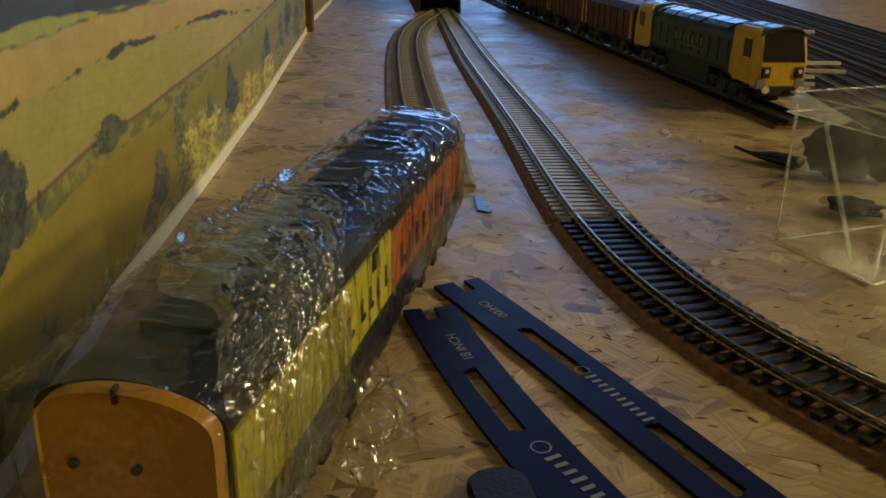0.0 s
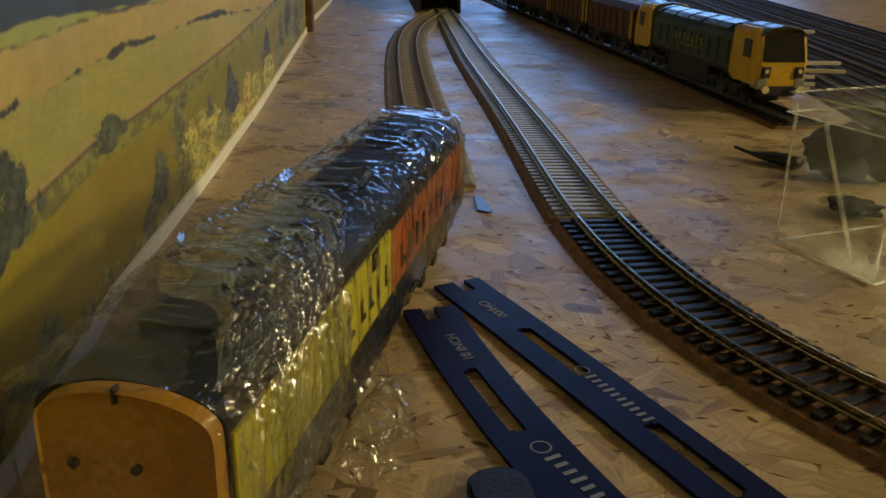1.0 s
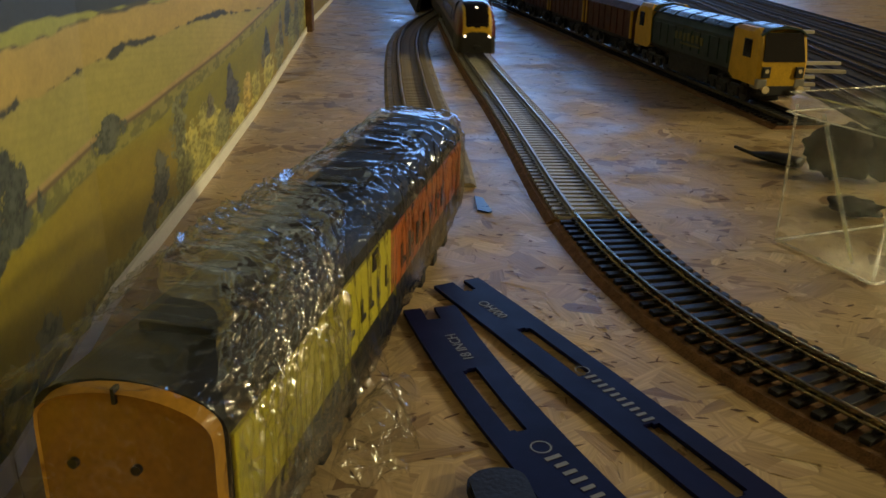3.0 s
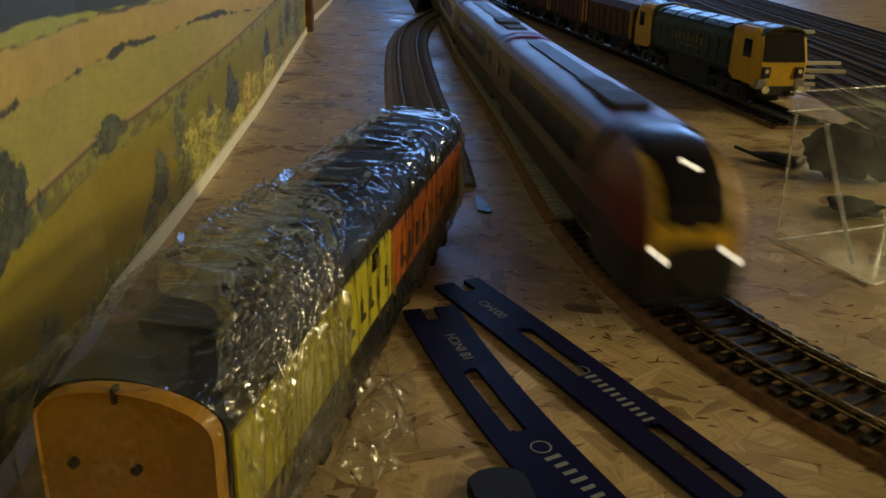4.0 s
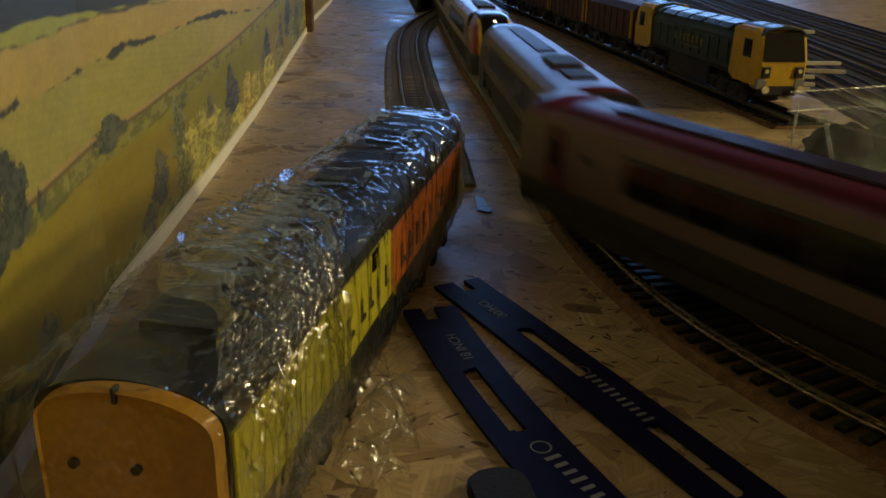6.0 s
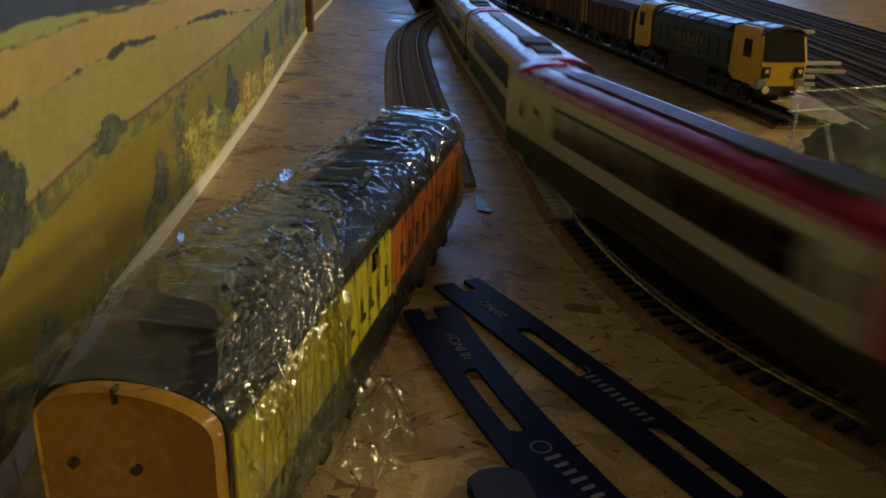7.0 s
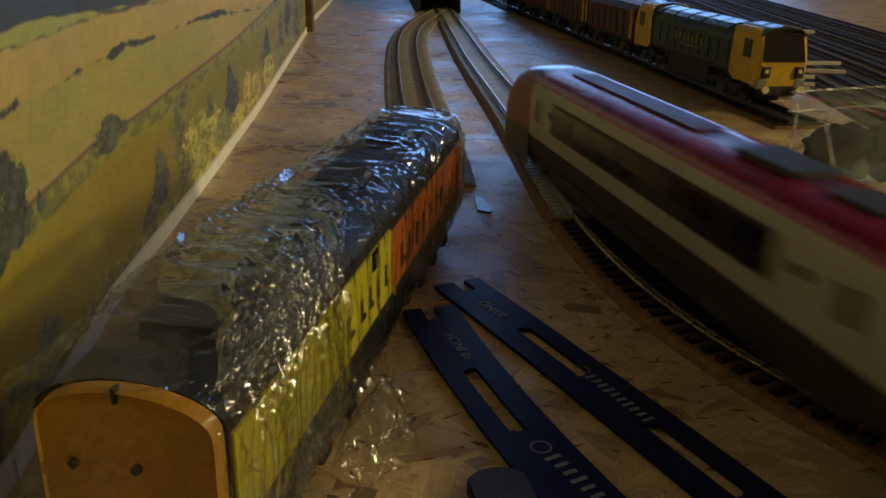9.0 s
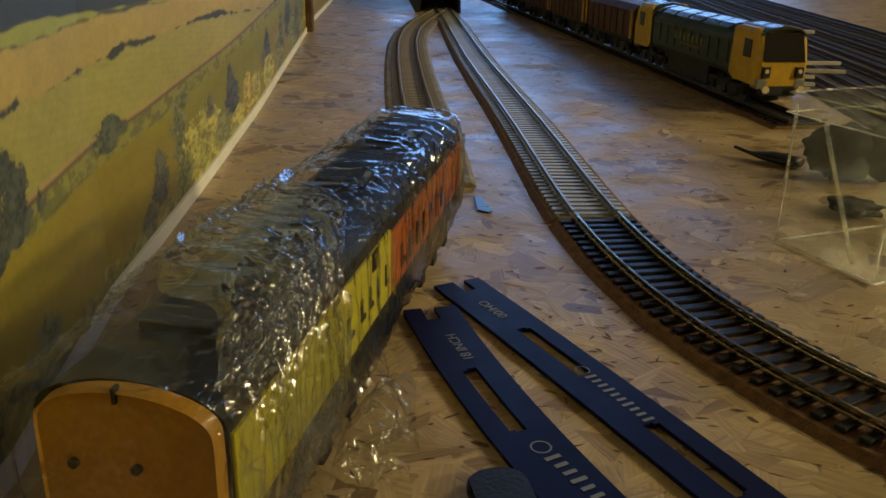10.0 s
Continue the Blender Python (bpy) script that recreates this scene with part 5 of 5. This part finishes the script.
def build_car(name, label, side, cant, door, roof, nose=0, nose_side=None, lit=False, front=None):
    """One coach; x forward. nose: 1 cab at the front end, -1 at the rear, 0 none."""
    car = thing(name, None, label, "model coach", "coaches of the passing train")
    h = CAR / 2
    x0, x1 = -h + (0.040 if nose < 0 else 0), h - (0.040 if nose > 0 else 0)
    xs = np.linspace(x0, x1, 3)
    bm = bm_new()
    strips(bm, SIDE, xs)
    part("body_side", bm, side, car, smooth=True)
    bm = bm_new()
    strips(bm, SKIRT, xs)
    part("skirt", bm, M_BOGIE, car, "black lower side")
    bm = bm_new()
    strips(bm, CANT, xs)
    part("cantrail", bm, cant, car, smooth=True)
    bm = bm_new()
    strips(bm, ROOF, xs)
    part("roof", bm, roof, car, smooth=True)
    ring = [(u, z) for u, z in SKIRT + SIDE[1:] + CANT[1:] + ROOF[1:]]
    ring = ring + [(-u, z) for u, z in ring[::-1][1:]]
    for x, is_end in ((x0, nose >= 0), (x1, nose <= 0)):
        if is_end:
            bm = bm_new()
            bm.faces.new([bm.verts.new((x, u, z)) for u, z in ring])
            part("end_wall", bm, M_BLACK, car)
            bm = bm_new()
            e = 0.003 * (1 if x > 0 else -1)
            box(bm, (x + e / 2, 0, 0.029), (abs(e) - 0.0002, 0.021, 0.034), 0.001)
            part("gangway", bm, M_BLACK, car)
            # raised hoop over the roof end
            bm = bm_new()
            s2 = 1 if x > 0 else -1
            loft(bm, [[(x - s2 * d, u * k, z * k2) for u, z in ((0.0155, 0.0434), (0.0120, 0.0456), (0.006, 0.0472), (0, 0.0475), (-0.006, 0.0472), (-0.0120, 0.0456), (-0.0155, 0.0434))]
                      for d, k, k2 in ((0.0, 0.98, 0.97), (0.002, 1, 1), (0.012, 1, 1), (0.015, 0.98, 0.965))], closed=False, caps=False)
            part("roof_hoop", bm, cant, car, smooth=True)
    # window band with separate panes
    wa, wb = -0.083, 0.090
    if nose > 0:
        wb = 0.078
    if nose < 0:
        wa = -0.072
    for sy in (-1, 1):
        bm = bm_new()
        n = 10
        loft(bm, [[(x, sy * (half_width(z) + 0.0003), z) for z in (0.0243, 0.030, 0.0360, 0.0372)] for x in (wa, wb)], closed=False, caps=False)
        band = part("window_band", bm, M_BLACK, car, "long black window band")
        k = int((wb - wa) / 0.0225)
        w = (wb - wa) / k
        for i in range(k):
            a, b = wa + i * w + 0.0016, wa + (i + 1) * w - 0.0016
            bm = bm_new()
            loft(bm, [[(x, sy * (half_width(z) + 0.0005), z) for z in (0.0252, 0.030, 0.0358)] for x in (a, b)], closed=False, caps=False)
            part("pane", bm, M_GLASS, band)
        ends = []
        if nose <= 0:
            ends.append(h - 0.022)
        if nose >= 0:
            ends.append(-h + 0.022)
        if nose:
            ends.append((h - 0.051) * nose)
        for x in ends:
            bm = bm_new()
            loft(bm, [[(q, sy * (half_width(z) + 0.0003), z) for z in (0.0182, 0.022, 0.030, 0.0375, 0.0395)] for q in (x - 0.0062, x + 0.0062)], closed=False, caps=False)
            dr = part("door", bm, door, car)
            bm = bm_new()
            loft(bm, [[(q, sy * (half_width(z) + 0.0006), z) for z in (0.0262, 0.030, 0.0348)] for q in (x - 0.0026, x + 0.0026)], closed=False, caps=False)
            part("door_window", bm, M_GLASS, dr)
            bm = bm_new()
            sx = -1 if x > 0 else 1
            box(bm, (x + sx * 0.018, sy * 0.0181, 0.0315), (0.006, 0.0004, 0.0028))
            part("small_sign", bm, M_MARK, car)
    # roof ribs on one half, equipment pods on the other
    for y in (-0.0042, -0.0025, -0.0008, 0.0008, 0.0025, 0.0042):
        bm = bm_new()
        box(bm, (-0.030, y, half_roof(y) + 0.0004), (0.150 if nose >= 0 else 0.110, 0.0011, 0.0011), 0.0003)
        part("roof_rib", bm, roof, car)
    for x, ln, w, z in ((0.064, 0.030, 0.0145, 0.0026), (0.100 if nose <= 0 else 0.030, 0.022, 0.0125, 0.0018)):
        bm = bm_new()
        box(bm, (x, 0, 0.0462 + z / 2 - 0.0008), (ln, w, z), 0.0008)
        part("roof_pod", bm, M_POD, car, "dark grey roof equipment")
    # underframe boxes
    bm = bm_new()
    box(bm, ((x0 + x1) / 2, 0, 0.0125), (x1 - x0 - 0.004, 0.029, 0.004), 0.0005)
    box(bm, ((x0 + x1) / 2, 0, 0.0078), (x1 - x0 - 0.050, 0.0318, 0.0094), 0.0010)
    for x, ln in ((-0.038, 0.040), (0.0, 0.028), (0.036, 0.034)):
        box(bm, (x, 0, 0.0080), (ln, 0.0315, 0.0085), 0.0012)
    part("underframe", bm, M_BOGIE, car)
    for xc in (-0.098, 0.098):
        bogie_part(car, xc, (-0.0165, 0.0165), 0.0138, 0.0056)
    if nose:
        base = x1 if nose > 0 else x0
        nose_surface(base, nose, nose_side, front or M_YELLOW, car)
        bm = bm_new()
        loft(bm, [[(base, u, z) for u, z in ring], [(base - nose * 0.0008, u, z) for u, z in ring]])
        part("cab_bulkhead", bm, M_BLACK, car)
        if lit:
            for y, z, dx, w in ((-0.0106, 0.0176, 0.0454, 0.0011), (0.0106, 0.0176, 0.0454, 0.0011), (0.0, 0.0407, 0.0345, 0.0012)):
                bm = bm_new()
                rod(bm, (base + nose * (dx - 0.008), y, z), (base + nose * (dx + 0.0012), y, z), w, 16)
                part("headlight", bm, M_HEAD, car, "lit headlight")
        bm = bm_new()
        box(bm, (base + nose * 0.042, 0, 0.0085), (0.012, 0.006, 0.003), 0.0008)
        part("coupler", bm, M_BLACK, car)
    return car


def half_roof(y):
    p = (ROOF[::-1] + CANT[::-1][1:])
    return float(np.interp(abs(y), [a for a, _ in p], [b for _, b in p]))


def build_train():
    """Nine coaches in two sets, front first."""
    cars = []
    # the first set wears darkened colours in place of dimmer light
    dull = (M_DIMSILVER, M_DIMCRIMSON, M_PINK, M_DIMROOF)
    red = (M_SILVER, M_RED, M_SILVER, M_TRAINROOF)
    cars.append(build_car("driving_coach", "silver and crimson driving coach with shade put into its colours, yellow nose and lit headlights", *dull, nose=1, nose_side=M_DIMCRIMSON, lit=True))
    mid = build_car("coach", "silver coach with crimson roof edge and doors, shade put into its colours", *dull)
    cars.append(mid)
    cars.append(build_car("coach", "silver coach with red roof edge and black windows", *red))
    cars.append(copy_thing(mid, Matrix()))
    cars.append(build_car("driving_coach", "silver and crimson driving coach at the rear of its set, shade put into its colours", *dull, nose=-1, nose_side=M_BLACK, front=M_DIMCRIMSON))
    cars.append(build_car("driving_coach", "silver and red driving coach with yellow nose and lit headlights", *red, nose=1, nose_side=M_RED, lit=True))
    mid2 = cars[2]
    cars.append(copy_thing(mid2, Matrix()))
    cars.append(copy_thing(mid2, Matrix()))
    cars.append(build_car("driving_coach", "silver and red driving coach with rounded red nose, last in line", *red, nose=-1, nose_side=M_NOSERED))
    return cars


PITCH = 0.2845
RUN_T = (0.0, 2.3, 2.7, 3.8, 4.1, 5.5, 6.8, 7.3, 8.0, 8.6, 9.0, 9.4, 9.7, 10.0)
RUN_S = (-2.57, -1.34, -1.133, -0.542, -0.383, 0.345, 1.026, 1.285, 1.585, 1.82, 1.967, 2.092, 2.195, 2.315)


def nose_at(t):
    """Place of the second set's nose along the line at t seconds, smoothly between the known times."""
    T, S = np.array(RUN_T), np.array(RUN_S)
    m = np.gradient(S, T)
    i = int(np.clip(np.searchsorted(T, t) - 1, 0, len(T) - 2))
    d = T[i + 1] - T[i]
    u = (t - T[i]) / d
    return float((2 * u**3 - 3 * u**2 + 1) * S[i] + (u**3 - 2 * u**2 + u) * d * m[i] + (3 * u**2 - 2 * u**3) * S[i + 1] + (u**3 - u**2) * d * m[i + 1])


def car_pose(s):
    a, b = on_line(s - 0.098), on_line(s + 0.098)
    d = b - a
    c = (a + b) / 2
    return Matrix.Translation((c.x, c.y, RAIL_TOP)) @ Matrix.Rotation(math.atan2(d.y, d.x), 4, "Z")


build_room()
build_board()
build_backscene()
build_tunnel()
build_wrapped()
build_film()
build_templates()
build_goods()
build_small()
TRAIN = build_train()
build_tracks()


def motions():
    for k, car in enumerate(TRAIN):
        gap = 0.034 if k >= 5 else 0.0
        back = PITCH * k + gap - (5 * PITCH + 0.034) + PITCH / 2
        walk(car, [(t / 10, car_pose(nose_at(t / 10) - back)) for t in range(0, 101)])


motions()
